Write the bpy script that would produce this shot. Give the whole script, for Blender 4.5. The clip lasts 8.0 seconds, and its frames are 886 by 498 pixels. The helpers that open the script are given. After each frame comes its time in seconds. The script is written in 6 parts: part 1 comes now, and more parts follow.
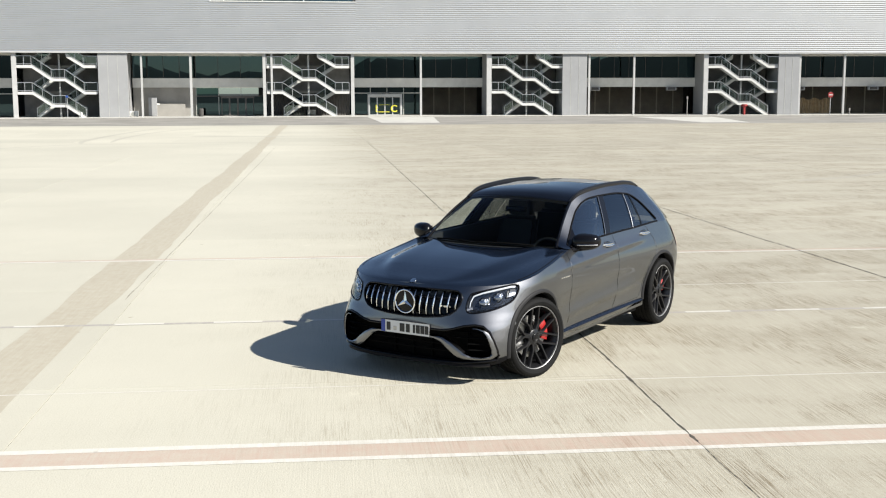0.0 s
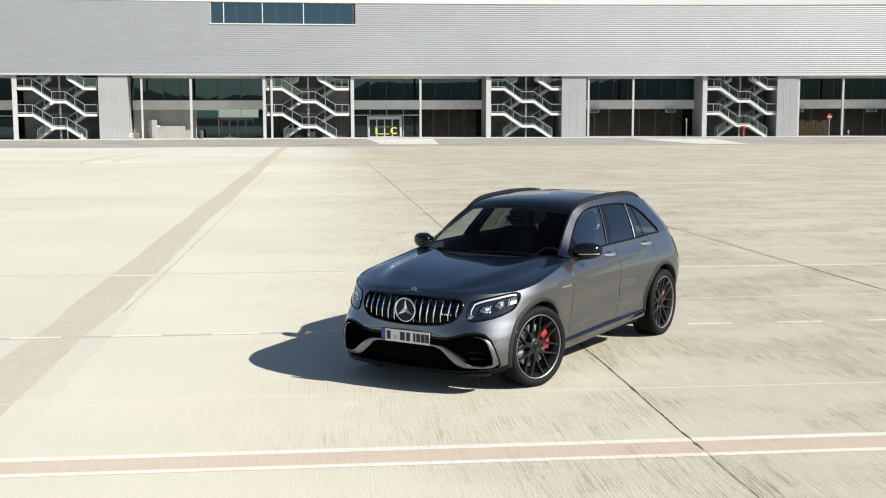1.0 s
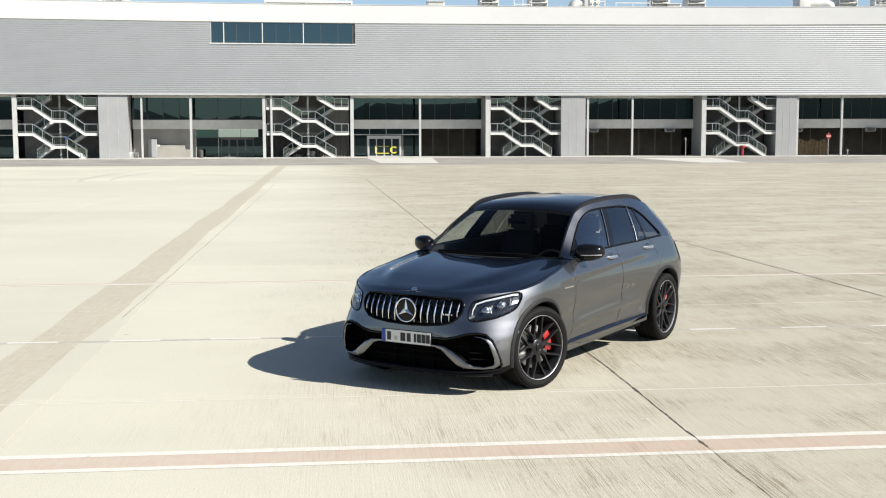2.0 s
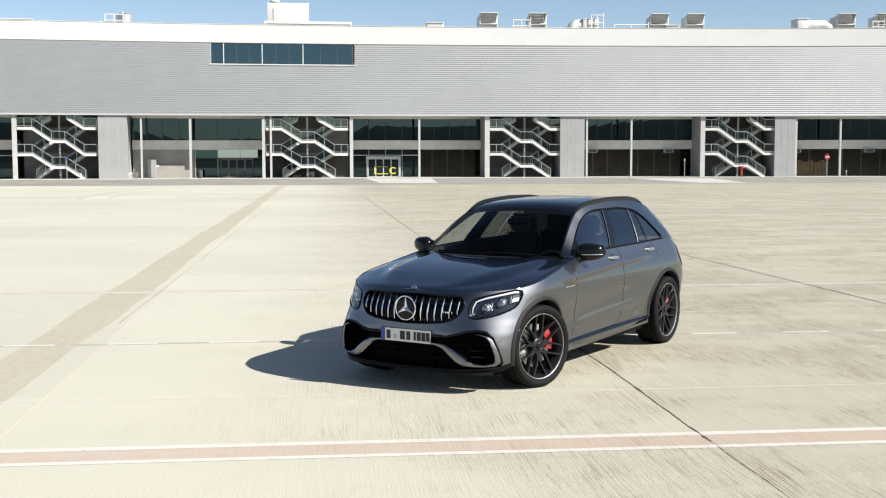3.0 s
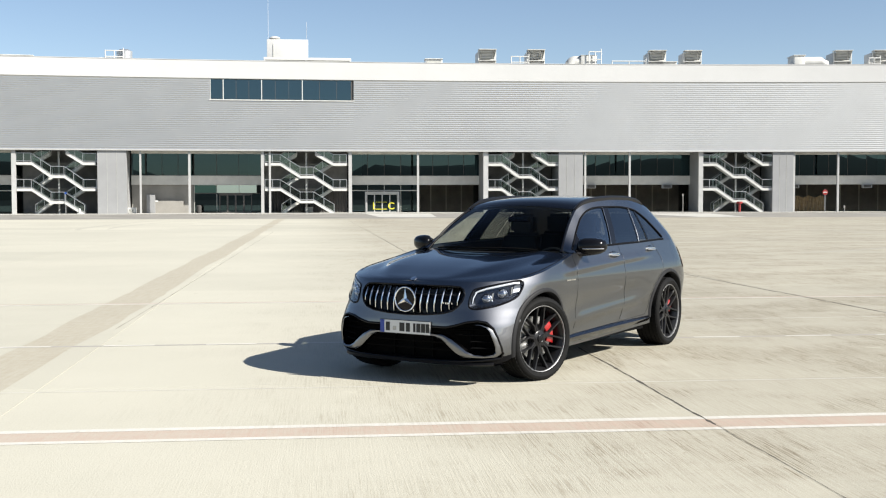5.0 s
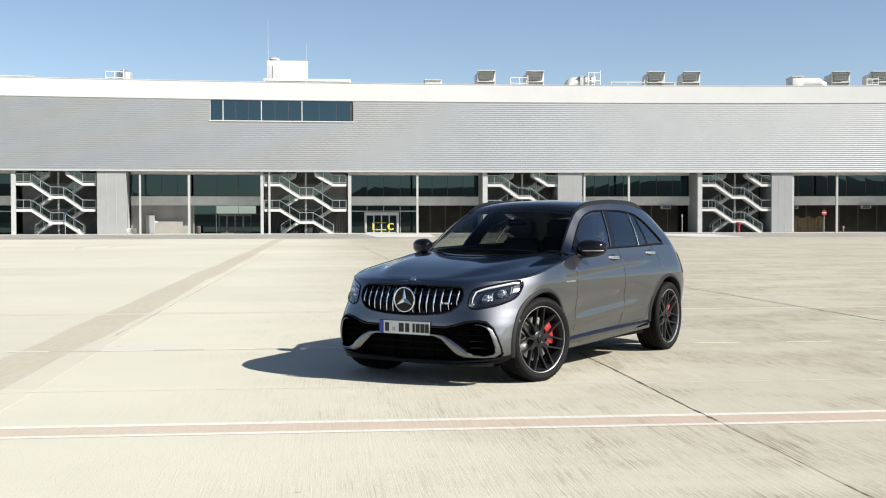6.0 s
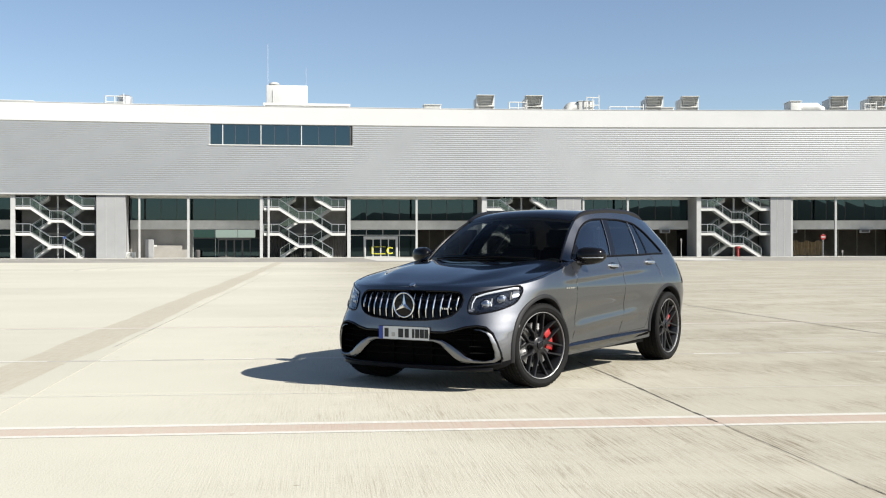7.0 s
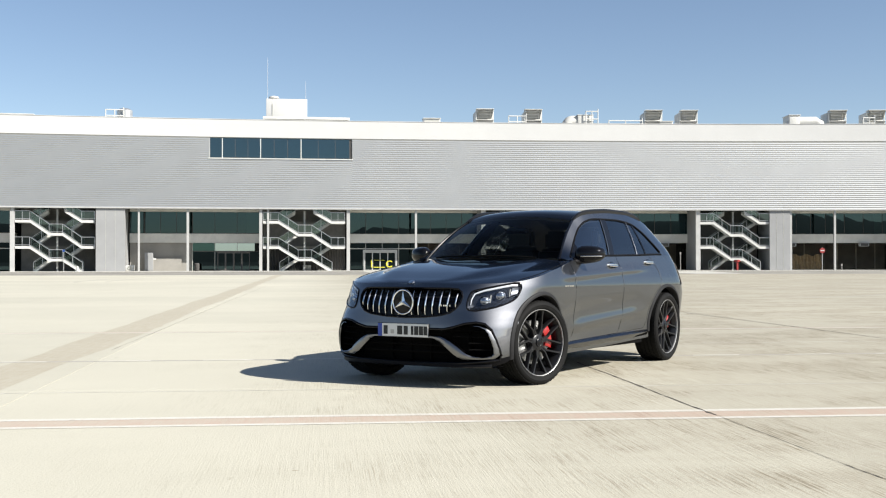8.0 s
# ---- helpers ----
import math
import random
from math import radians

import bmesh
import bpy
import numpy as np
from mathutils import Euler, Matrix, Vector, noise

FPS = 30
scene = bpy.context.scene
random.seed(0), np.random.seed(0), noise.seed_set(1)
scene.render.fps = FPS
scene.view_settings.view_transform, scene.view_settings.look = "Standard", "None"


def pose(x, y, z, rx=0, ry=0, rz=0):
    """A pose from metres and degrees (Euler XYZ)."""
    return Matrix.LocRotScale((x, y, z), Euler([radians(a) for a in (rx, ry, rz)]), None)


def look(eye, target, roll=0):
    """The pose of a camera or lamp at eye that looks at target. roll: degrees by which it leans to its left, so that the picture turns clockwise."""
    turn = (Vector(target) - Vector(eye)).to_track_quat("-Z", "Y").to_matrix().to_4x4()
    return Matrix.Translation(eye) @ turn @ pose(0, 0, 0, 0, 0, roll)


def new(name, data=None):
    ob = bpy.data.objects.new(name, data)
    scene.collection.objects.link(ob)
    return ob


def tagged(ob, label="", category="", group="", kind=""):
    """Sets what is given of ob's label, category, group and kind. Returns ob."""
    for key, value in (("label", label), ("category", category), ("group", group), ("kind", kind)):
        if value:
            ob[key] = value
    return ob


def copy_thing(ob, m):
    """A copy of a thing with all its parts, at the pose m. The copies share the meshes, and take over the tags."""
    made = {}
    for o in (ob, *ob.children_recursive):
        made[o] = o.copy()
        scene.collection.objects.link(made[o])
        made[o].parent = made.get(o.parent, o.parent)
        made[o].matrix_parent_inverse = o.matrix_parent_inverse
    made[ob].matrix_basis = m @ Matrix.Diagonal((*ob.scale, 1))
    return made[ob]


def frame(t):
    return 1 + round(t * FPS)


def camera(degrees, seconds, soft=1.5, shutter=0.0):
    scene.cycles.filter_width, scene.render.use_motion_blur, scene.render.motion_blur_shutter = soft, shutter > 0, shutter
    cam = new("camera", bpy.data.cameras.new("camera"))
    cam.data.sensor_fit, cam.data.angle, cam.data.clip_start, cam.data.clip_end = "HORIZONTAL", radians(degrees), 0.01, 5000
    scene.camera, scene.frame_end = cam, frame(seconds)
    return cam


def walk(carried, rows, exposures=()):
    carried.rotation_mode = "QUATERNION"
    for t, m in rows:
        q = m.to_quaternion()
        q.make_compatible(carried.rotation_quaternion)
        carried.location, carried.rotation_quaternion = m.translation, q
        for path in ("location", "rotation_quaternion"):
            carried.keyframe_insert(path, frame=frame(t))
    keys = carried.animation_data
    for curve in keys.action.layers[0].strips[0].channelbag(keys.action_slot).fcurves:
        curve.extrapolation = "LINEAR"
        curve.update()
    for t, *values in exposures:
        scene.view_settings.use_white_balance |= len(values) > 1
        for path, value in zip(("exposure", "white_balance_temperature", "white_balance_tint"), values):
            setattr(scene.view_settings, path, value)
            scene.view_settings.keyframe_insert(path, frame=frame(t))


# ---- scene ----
cam = camera(42.0, 8.0, 1.15)
PATH = [
    (0, (-0.0014, 0.0558, 2.5687), (-0.0269, 9.9648, 1.2231), -0.12),
    (0.5, (-0.0070, 0.0793, 2.5084), (-0.0310, 10.0008, 1.2587), -0.13),
    (1, (-0.0114, 0.1207, 2.4255), (-0.0324, 10.0546, 1.2780), -0.13),
    (1.5, (-0.0188, 0.1596, 2.3334), (-0.0372, 10.1033, 1.2732), -0.15),
    (3, (-0.0341, 0.2595, 2.0038), (-0.0415, 10.2296, 1.2307), -0.10),
    (3.5, (-0.0388, 0.2790, 1.8946), (-0.0420, 10.2556, 1.2109), -0.11),
    (4, (-0.0433, 0.2996, 1.7784), (-0.0444, 10.2819, 1.1846), -0.10),
    (4.5, (-0.0455, 0.3071, 1.6813), (-0.0431, 10.2937, 1.1628), -0.09),
    (6, (-0.0476, 0.3314, 1.3933), (-0.0360, 10.3285, 1.1504), -0.10),
    (6.5, (-0.0484, 0.3338, 1.3077), (-0.0331, 10.3329, 1.1725), -0.09),
    (7, (-0.0514, 0.3294, 1.2210), (-0.0320, 10.3294, 1.1999), -0.09),
    (7.5, (-0.0481, 0.3162, 1.1441), (-0.0271, 10.3160, 1.2009), -0.08),
    (8, (-0.0486, 0.3098, 1.0700), (-0.0236, 10.3092, 1.1770), -0.06),
]
walk(cam, [(t, look(eye, target, roll)) for t, eye, target, roll in PATH])

# ---- daylight: clear sky, sun from the right behind the camera ----
SUN_EL, SUN_AZ = radians(35.1), radians(154.5)     # height, and the way in which the light travels
to_sun = Vector((-math.cos(SUN_AZ) * math.cos(SUN_EL), -math.sin(SUN_AZ) * math.cos(SUN_EL), math.sin(SUN_EL)))
world = bpy.data.worlds.new("clear_sky")
scene.world = world
world.use_nodes = True
wn = world.node_tree
wn.nodes.clear()
sky = wn.nodes.new("ShaderNodeTexSky")
sky.sky_type, sky.sun_disc = "NISHITA", False
sky.sun_elevation, sky.sun_rotation = SUN_EL, math.atan2(to_sun.x, to_sun.y)
sky.air_density, sky.dust_density, sky.ozone_density, sky.altitude = 0.74, 0.45, 0.25, 100
wbg = wn.nodes.new("ShaderNodeBackground")
wbg.inputs["Strength"].default_value = 0.065
wout = wn.nodes.new("ShaderNodeOutputWorld")
wn.links.new(sky.outputs[0], wbg.inputs[0])
wn.links.new(wbg.outputs[0], wout.inputs[0])
sun_data = bpy.data.lights.new("sun", "SUN")
sun_data.energy, sun_data.angle, sun_data.color = 5.0, radians(0.53), (1.0, 0.96, 0.89)
sun = new("sun", sun_data)
sun.matrix_world = look(to_sun * 60, (0, 0, 0))
scene.view_settings.exposure = 1.06


# ---- materials ----
def material(name, colour=(0.5, 0.5, 0.5), rough=0.5, metal=0.0, **more):
    m = bpy.data.materials.new(name)
    m.use_nodes = True
    b = m.node_tree.nodes["Principled BSDF"]
    b.inputs["Base Color"].default_value = (*colour, 1)
    b.inputs["Roughness"].default_value = rough
    b.inputs["Metallic"].default_value = metal
    for key, value in more.items():
        b.inputs[key.replace("_", " ")].default_value = value
    return m


def node(m, kind, **values):
    n = m.node_tree.nodes.new(kind)
    for key, value in values.items():
        n.inputs[key.replace("_", " ")].default_value = value
    return n


def link(m, a, b):
    m.node_tree.links.new(a, b)


def shader(m):
    return m.node_tree.nodes["Principled BSDF"]


def position(m, scale=(1, 1, 1), turn=0.0):
    g = m.node_tree.nodes.new("ShaderNodeNewGeometry")
    mp = m.node_tree.nodes.new("ShaderNodeMapping")
    mp.inputs["Rotation"].default_value[2] = radians(turn)
    r2 = m.node_tree.nodes.new("ShaderNodeMapping")
    r2.inputs["Scale"].default_value = scale
    link(m, g.outputs["Position"], mp.inputs[0])
    link(m, mp.outputs[0], r2.inputs[0])
    return r2.outputs[0]


def noise_at(m, where, scale, detail=4.0, rough=0.55):
    n = node(m, "ShaderNodeTexNoise", Scale=scale, Detail=detail, Roughness=rough)
    link(m, where, n.inputs["Vector"])
    return n.outputs[0]


def ramp(m, value, stops):
    r = m.node_tree.nodes.new("ShaderNodeValToRGB")
    e = r.color_ramp.elements
    while len(e) < len(stops):
        e.new(0.5)
    for el, (p, c) in zip(e, stops):
        el.position, el.color = p, (*c, 1) if len(c) == 3 else c
    link(m, value, r.inputs[0])
    return r.outputs[0]


def grey(v):
    return (v, v, v)


def blend(m, fac, a, b, mode="MIX"):
    n = m.node_tree.nodes.new("ShaderNodeMix")
    n.data_type, n.blend_type = "RGBA", mode
    for sock, v in ((n.inputs["Factor"], fac), (n.inputs["A"], a), (n.inputs["B"], b)):
        if hasattr(v, "is_linked"):
            link(m, v, sock)
        elif isinstance(v, (int, float)):
            sock.default_value = v
        else:
            sock.default_value = (*v, 1)
    return n.outputs["Result"]


def bump(m, height, strength=0.3, distance=0.01):
    n = node(m, "ShaderNodeBump", Strength=strength, Distance=distance)
    link(m, height, n.inputs["Height"])
    link(m, n.outputs[0], shader(m).inputs["Normal"])


GRID = 5.9      # degrees by which the apron's joints are turned


def concrete_colour(m, tone):
    """The apron's colour: pale in the west, browner and streaked by the broom in the east."""
    p = position(m, turn=-GRID)
    fine_streak = noise_at(m, position(m, (78, 1.3, 1), -GRID), 1.0, 5, 0.7)
    long_streak = noise_at(m, position(m, (16, 0.5, 1), -GRID), 1.0, 6, 0.75)
    tine = noise_at(m, position(m, (170, 1.6, 1), -GRID), 1.0, 3, 0.6)
    speck = noise_at(m, position(m, (26, 17, 1), -GRID), 1.0, 6, 0.8)
    smear = noise_at(m, position(m, (0.085, 0.5, 1), -GRID), 1.0, 8, 0.72)
    big = noise_at(m, p, 0.13, 5, 0.6)
    mid = noise_at(m, position(m, (4.2, 0.9, 1), -GRID), 1.0, 6, 0.65)
    fine = noise_at(m, p, 70.0, 3, 0.6)
    dark = tuple(c * k for c, k in zip(tone, (0.40, 0.342, 0.268)))
    light = tuple(min(1, c * 1.10) for c in tone)
    sep = m.node_tree.nodes.new("ShaderNodeSeparateXYZ")
    link(m, p, sep.inputs[0])
    east = node(m, "ShaderNodeMapRange")
    east.interpolation_type = "SMOOTHSTEP"
    east.inputs["From Min"].default_value, east.inputs["From Max"].default_value = -2.0, 4.2
    east.inputs["To Min"].default_value, east.inputs["To Max"].default_value = 0.05, 1.0
    link(m, sep.outputs[0], east.inputs["Value"])
    col = blend(m, ramp(m, big, [(0.38, grey(0)), (0.64, grey(1))]), tone, light)
    col = blend(m, blend(m, 1.0, grey(0.34), east.outputs[0], "MULTIPLY"), col, dark)
    st = blend(m, 1.0, ramp(m, fine_streak, [(0.50, grey(0)), (0.58, grey(1.0))]), ramp(m, mid, [(0.42, grey(0.10)), (0.56, grey(1))]), "MULTIPLY")
    st2 = blend(m, 1.0, ramp(m, long_streak, [(0.52, grey(0)), (0.70, grey(0.45))]), ramp(m, big, [(0.40, grey(0.2)), (0.60, grey(1))]), "MULTIPLY")
    st = blend(m, 1.0, st, st2, "LIGHTEN")
    st = blend(m, 1.0, st, ramp(m, speck, [(0.50, grey(0)), (0.68, grey(0.65))]), "LIGHTEN")
    st = blend(m, 1.0, st, ramp(m, tine, [(0.50, grey(0)), (0.66, grey(0.8))]), "LIGHTEN")
    st = blend(m, 1.0, st, ramp(m, smear, [(0.50, grey(0)), (0.70, grey(0.6))]), "LIGHTEN")
    patch = noise_at(m, position(m, (0.42, 0.75, 1), -GRID), 1.0, 5, 0.6)
    st = blend(m, 1.0, st, ramp(m, patch, [(0.42, grey(0.30)), (0.56, grey(1.25))]), "MULTIPLY")
    st = blend(m, 1.0, st, east.outputs[0], "MULTIPLY")
    col = blend(m, st, col, dark)
    col = blend(m, ramp(m, fine, [(0.30, grey(0.22)), (0.48, grey(0))]), col, dark)
    pale = noise_at(m, position(m, (140, 1.2, 1), -GRID + 0.6), 1.0, 4, 0.65)
    pale = blend(m, 1.0, ramp(m, pale, [(0.55, grey(0)), (0.68, grey(0.55))]), east.outputs[0], "MULTIPLY")
    col = blend(m, pale, col, tuple(min(1, c * 1.12) for c in tone))
    scuff = noise_at(m, position(m, (1.1, 0.8, 1), -GRID), 1.0, 8, 0.72)
    col = blend(m, ramp(m, scuff, [(0.63, grey(0)), (0.72, grey(0.55))]), col, tuple(min(1, c * 1.22) for c in tone))
    spot = noise_at(m, p, 5.0, 2, 0.5)
    col = blend(m, ramp(m, spot, [(0.755, grey(0)), (0.79, grey(0.6))]), col, dark)
    relief = blend(m, 1.0, fine_streak, ramp(m, east.outputs[0], [(0.0, grey(0.12)), (1.0, grey(1.0))]), "MULTIPLY")
    return col, relief, fine


TONE = (0.424, 0.407, 0.334)


def concrete_ground(name):
    m = material(name, TONE, 0.85)
    col, streak, fine = concrete_colour(m, TONE)
    info = m.node_tree.nodes.new("ShaderNodeObjectInfo")
    vary = node(m, "ShaderNodeMapRange")
    vary.inputs["To Min"].default_value, vary.inputs["To Max"].default_value = 0.94, 1.03
    link(m, info.outputs["Random"], vary.inputs["Value"])
    link(m, blend(m, 1.0, col, vary.outputs[0], "MULTIPLY"), shader(m).inputs["Base Color"])
    bump(m, blend(m, 0.35, streak, fine), 0.8, 0.008)
    return m


def road_paint(name, colour, cover):
    """Paint worn through to the concrete in streaks."""
    m = material(name, colour, 0.75)
    col, streak, fine = concrete_colour(m, TONE)
    p = position(m, turn=-GRID)
    worn = blend(m, 0.5, noise_at(m, p, 7.0, 6, 0.7), noise_at(m, position(m, (30, 1.2, 1), -GRID), 1.0, 5, 0.7))
    link(m, blend(m, ramp(m, worn, [(0.40, grey(cover)), (0.62, grey(cover * 0.45))]), col, colour), shader(m).inputs["Base Color"])
    bump(m, blend(m, 0.5, streak, fine), 0.25, 0.004)
    return m


def weathered(name, colour, rough=0.6, metal=0.0, amount=0.25, scale=1.5):
    m = material(name, colour, rough, metal)
    p = position(m)
    a, b = noise_at(m, p, scale, 5, 0.6), noise_at(m, p, scale * 14, 3, 0.6)
    dark = tuple(c * (1 - amount) for c in colour)
    col = blend(m, ramp(m, a, [(0.36, grey(0)), (0.66, grey(1))]), colour, dark)
    col = blend(m, ramp(m, b, [(0.45, grey(0)), (0.75, grey(0.45))]), col, dark)
    link(m, col, shader(m).inputs["Base Color"])
    return m


def glass_pane(name, tint, see, gloss=(1, 1, 1), rough=0.0, ior=1.52):
    """A thin tinted pane: lets the fraction see of the light through, and mirrors by Fresnel."""
    m = bpy.data.materials.new(name)
    m.use_nodes = True
    t = m.node_tree
    t.nodes.clear()
    tr = t.nodes.new("ShaderNodeBsdfTransparent")
    tr.inputs[0].default_value = (*(c * see for c in tint), 1)
    gl = t.nodes.new("ShaderNodeBsdfGlossy")
    gl.inputs["Roughness"].default_value = rough
    gl.inputs["Color"].default_value = (*gloss, 1)
    lw = t.nodes.new("ShaderNodeLayerWeight")
    lw.inputs["Blend"].default_value = 0.5
    base = ((ior - 1) / (ior + 1)) ** 2
    pw = t.nodes.new("ShaderNodeMath")
    pw.operation = "POWER"
    pw.inputs[1].default_value = 5.0
    fr = t.nodes.new("ShaderNodeMath")
    fr.operation = "MULTIPLY_ADD"
    fr.inputs[1].default_value, fr.inputs[2].default_value = 1 - base, base
    link(m, lw.outputs["Facing"], pw.inputs[0])
    link(m, pw.outputs[0], fr.inputs[0])
    mx = t.nodes.new("ShaderNodeMixShader")
    out = t.nodes.new("ShaderNodeOutputMaterial")
    link(m, fr.outputs[0], mx.inputs[0])
    link(m, tr.outputs[0], mx.inputs[1])
    link(m, gl.outputs[0], mx.inputs[2])
    link(m, mx.outputs[0], out.inputs[0])
    return m


CONCRETE = concrete_ground("apron_concrete")
JOINT = weathered("joint_filler", (0.076, 0.064, 0.049), 0.9, 0, 0.4, 6)
ASPHALT = weathered("grey_asphalt", (0.255, 0.243, 0.215), 0.9, 0, 0.35, 0.25)
PAVING = weathered("pale_paving", (0.46, 0.45, 0.41), 0.85, 0, 0.25, 0.8)
WHITE_PAINT = road_paint("worn_white_road_paint", (0.585, 0.568, 0.530), 0.72)
RED_PAINT = road_paint("faded_red_road_paint", (0.390, 0.262, 0.208), 0.60)
GREY_PAINT = road_paint("worn_grey_road_paint", (0.265, 0.245, 0.235), 0.85)
STAIN = road_paint("brown_repair_strip", (0.305, 0.262, 0.190), 0.70)
TYRE_MARK = road_paint("faint_tyre_mark", (0.25, 0.235, 0.20), 0.50)
CLADDING = weathered("ribbed_aluminium", (0.58, 0.58, 0.562), 0.41, 0.94, 0.05, 0.35)
PARAPET = weathered("white_parapet_sheet", (0.53, 0.53, 0.515), 0.5, 0, 0.05, 0.3)
GREY_PANEL = weathered("grey_pier_panel", (0.278, 0.281, 0.281), 0.6, 0.0, 0.10, 0.6)
COLUMN = weathered("light_grey_steel", (0.439, 0.439, 0.424), 0.5, 0.1, 0.15, 1.2)
SLAB_BAND = weathered("pale_grey_spandrel", (0.63, 0.62, 0.575), 0.7, 0, 0.18, 0.8)
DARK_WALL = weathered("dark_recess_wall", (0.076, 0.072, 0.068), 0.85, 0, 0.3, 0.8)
BEIGE_WALL = weathered("beige_render_wall", (0.285, 0.272, 0.245), 0.85, 0, 0.2, 0.7)
WHITE_STEEL = weathered("white_painted_steel", (0.561, 0.561, 0.530), 0.5, 0, 0.15, 2.0)
GALVANISED = weathered("galvanised_duct", (0.527, 0.535, 0.535), 0.4, 0.7, 0.2, 2.0)
HVAC_PAINT = weathered("pale_cream_unit_paint", (0.53, 0.525, 0.49), 0.55, 0.0, 0.15, 1.5)
LOUVRE = weathered("louvre_metal", (0.45, 0.45, 0.41), 0.6, 0.1, 0.2, 3)
FACADE_GLASS = glass_pane("teal_facade_glass", (0.30, 0.60, 0.58), 0.16, (0.44, 0.68, 0.74), 0.0, 1.9)
PLAIN_GLASS = glass_pane("grimy_shop_glass", (0.85, 0.80, 0.72), 0.78, (0.8, 0.75, 0.68), 0.0, 1.35)
RECESS_WALL = weathered("grey_recess_wall", (0.25, 0.24, 0.225), 0.85, 0, 0.3, 0.8)
BLUE_GLASS = glass_pane("blue_facade_glass", (0.25, 0.55, 0.80), 0.22, (0.60, 0.88, 1.0), 0.0, 2.2)
TRANSOM_GLASS = glass_pane("clear_transom_glass", (0.80, 0.95, 1.0), 0.55, (0.85, 1, 1), 0.0, 1.5)
RAIL_GLASS = glass_pane("balustrade_glass", (0.72, 0.84, 0.80), 0.60, (0.85, 1, 0.97), 0.0, 1.9)
YELLOW = material("yellow_lettering", (0.568, 0.515, 0.038), 0.5)
RED = weathered("red_paint", (0.27, 0.022, 0.02), 0.45, 0, 0.2, 4)
CURTAIN = weathered("tan_curtain", (0.58, 0.48, 0.33), 0.9, 0, 0.3, 3)
DOOR_FRAME = weathered("dark_bronze_frame", (0.11, 0.10, 0.09), 0.5, 0.3, 0.2, 3)
SIGN_BLUE = material("blue_sign_paint", (0.02, 0.06, 0.22), 0.4)
HILL = weathered("scrub_hillside", (0.050, 0.050, 0.042), 0.95, 0, 0.4, 0.01)


# ---- mesh helpers ----
def part(name, bm, mat, parent=None, label="", smooth=35):
    """Links a bmesh as one mesh object, under parent if there is one. Vertices are in the parent's own space."""
    me = bpy.data.meshes.new(name)
    bmesh.ops.recalc_face_normals(bm, faces=bm.faces)
    bm.to_mesh(me)
    bm.free()
    if smooth:
        me.polygons.foreach_set("use_smooth", [True] * len(me.polygons))
        me.set_sharp_from_angle(angle=radians(smooth))
    me.materials.append(mat)
    ob = new(name, me)
    if parent is not None:
        ob.parent = parent
    return tagged(ob, label)


def empty(name, m, label, category, group="", kind=""):
    ob = new(name)
    ob.matrix_world = m
    ob.empty_display_size = 0.2
    return tagged(ob, label, category, group, kind)


def hexa(bm, v):
    """A six-sided block from eight corners: four below, then the four above them."""
    q = [bm.verts.new(p) for p in v]
    for f in ((3, 2, 1, 0), (4, 5, 6, 7), (0, 1, 5, 4), (1, 2, 6, 5), (2, 3, 7, 6), (3, 0, 4, 7)):
        bm.faces.new([q[i] for i in f])
    return q


def box(bm, x0, x1, y0, y1, z0, z1):
    return hexa(bm, [(x0, y0, z0), (x1, y0, z0), (x1, y1, z0), (x0, y1, z0), (x0, y0, z1), (x1, y0, z1), (x1, y1, z1), (x0, y1, z1)])


def boxed(*b, bevel=0.0):
    bm = bmesh.new()
    box(bm, *b)
    if bevel:
        bmesh.ops.bevel(bm, geom=bm.edges[:], offset=bevel, segments=2, affect="EDGES", profile=0.5)
    return bm


def tube(bm, pts, r, n=10, caps=True, closed=False):
    """A round bar along points."""
    pts = [Vector(p) for p in pts]
    rings = []
    m = len(pts)
    up = Vector((0, 0, 1))
    for i, p in enumerate(pts):
        a = pts[(i - 1) % m] if (i or closed) else p
        b = pts[(i + 1) % m] if (i < m - 1 or closed) else p
        d = (b - a).normalized()
        s = d.cross(up)
        if s.length < 0.05:
            s = d.cross(Vector((1, 0, 0)))
        s.normalize()
        t = s.cross(d).normalized()
        rr = r[i] if isinstance(r, (list, tuple)) else r
        rings.append([bm.verts.new(p + s * rr * math.cos(k * math.tau / n) + t * rr * math.sin(k * math.tau / n)) for k in range(n)])
    for i in range(m if closed else m - 1):
        a, b = rings[i], rings[(i + 1) % m]
        for k in range(n):
            bm.faces.new((a[k], a[(k + 1) % n], b[(k + 1) % n], b[k]))
    if caps and not closed:
        bm.faces.new(rings[0][::-1])
        bm.faces.new(rings[-1])


def sheet(bm, rows, closed=False):
    """A skin over rows of points."""
    g = [[bm.verts.new(p) for p in row] for row in rows]
    for a, b in zip(g, g[1:]):
        for k in range(len(a) - (0 if closed else 1)):
            k2 = (k + 1) % len(a)
            bm.faces.new((a[k], a[k2], b[k2], b[k]))
    return g


# ---- ground: one sheet, concrete slabs on it, road and paint ----
ca, sa = math.cos(radians(GRID)), math.sin(radians(GRID))


def apron(u, v, z=0.0):
    """A place on the apron: u along its cross joints, v along the long ones."""
    return Vector((u * ca - v * sa, (u * sa + v * ca) * 0.897, z))


bm = bmesh.new()
sheet(bm, [[(x, y, -0.03) for x in (-2500, -400, -100, 0, 100, 400, 2500)] for y in (-2500, -400, -60, 60, 200, 500, 2500)])
ground = tagged(part("ground", bm, JOINT, smooth=0), "flat pale concrete apron with joints, stains and markings", "ground", kind="structure")

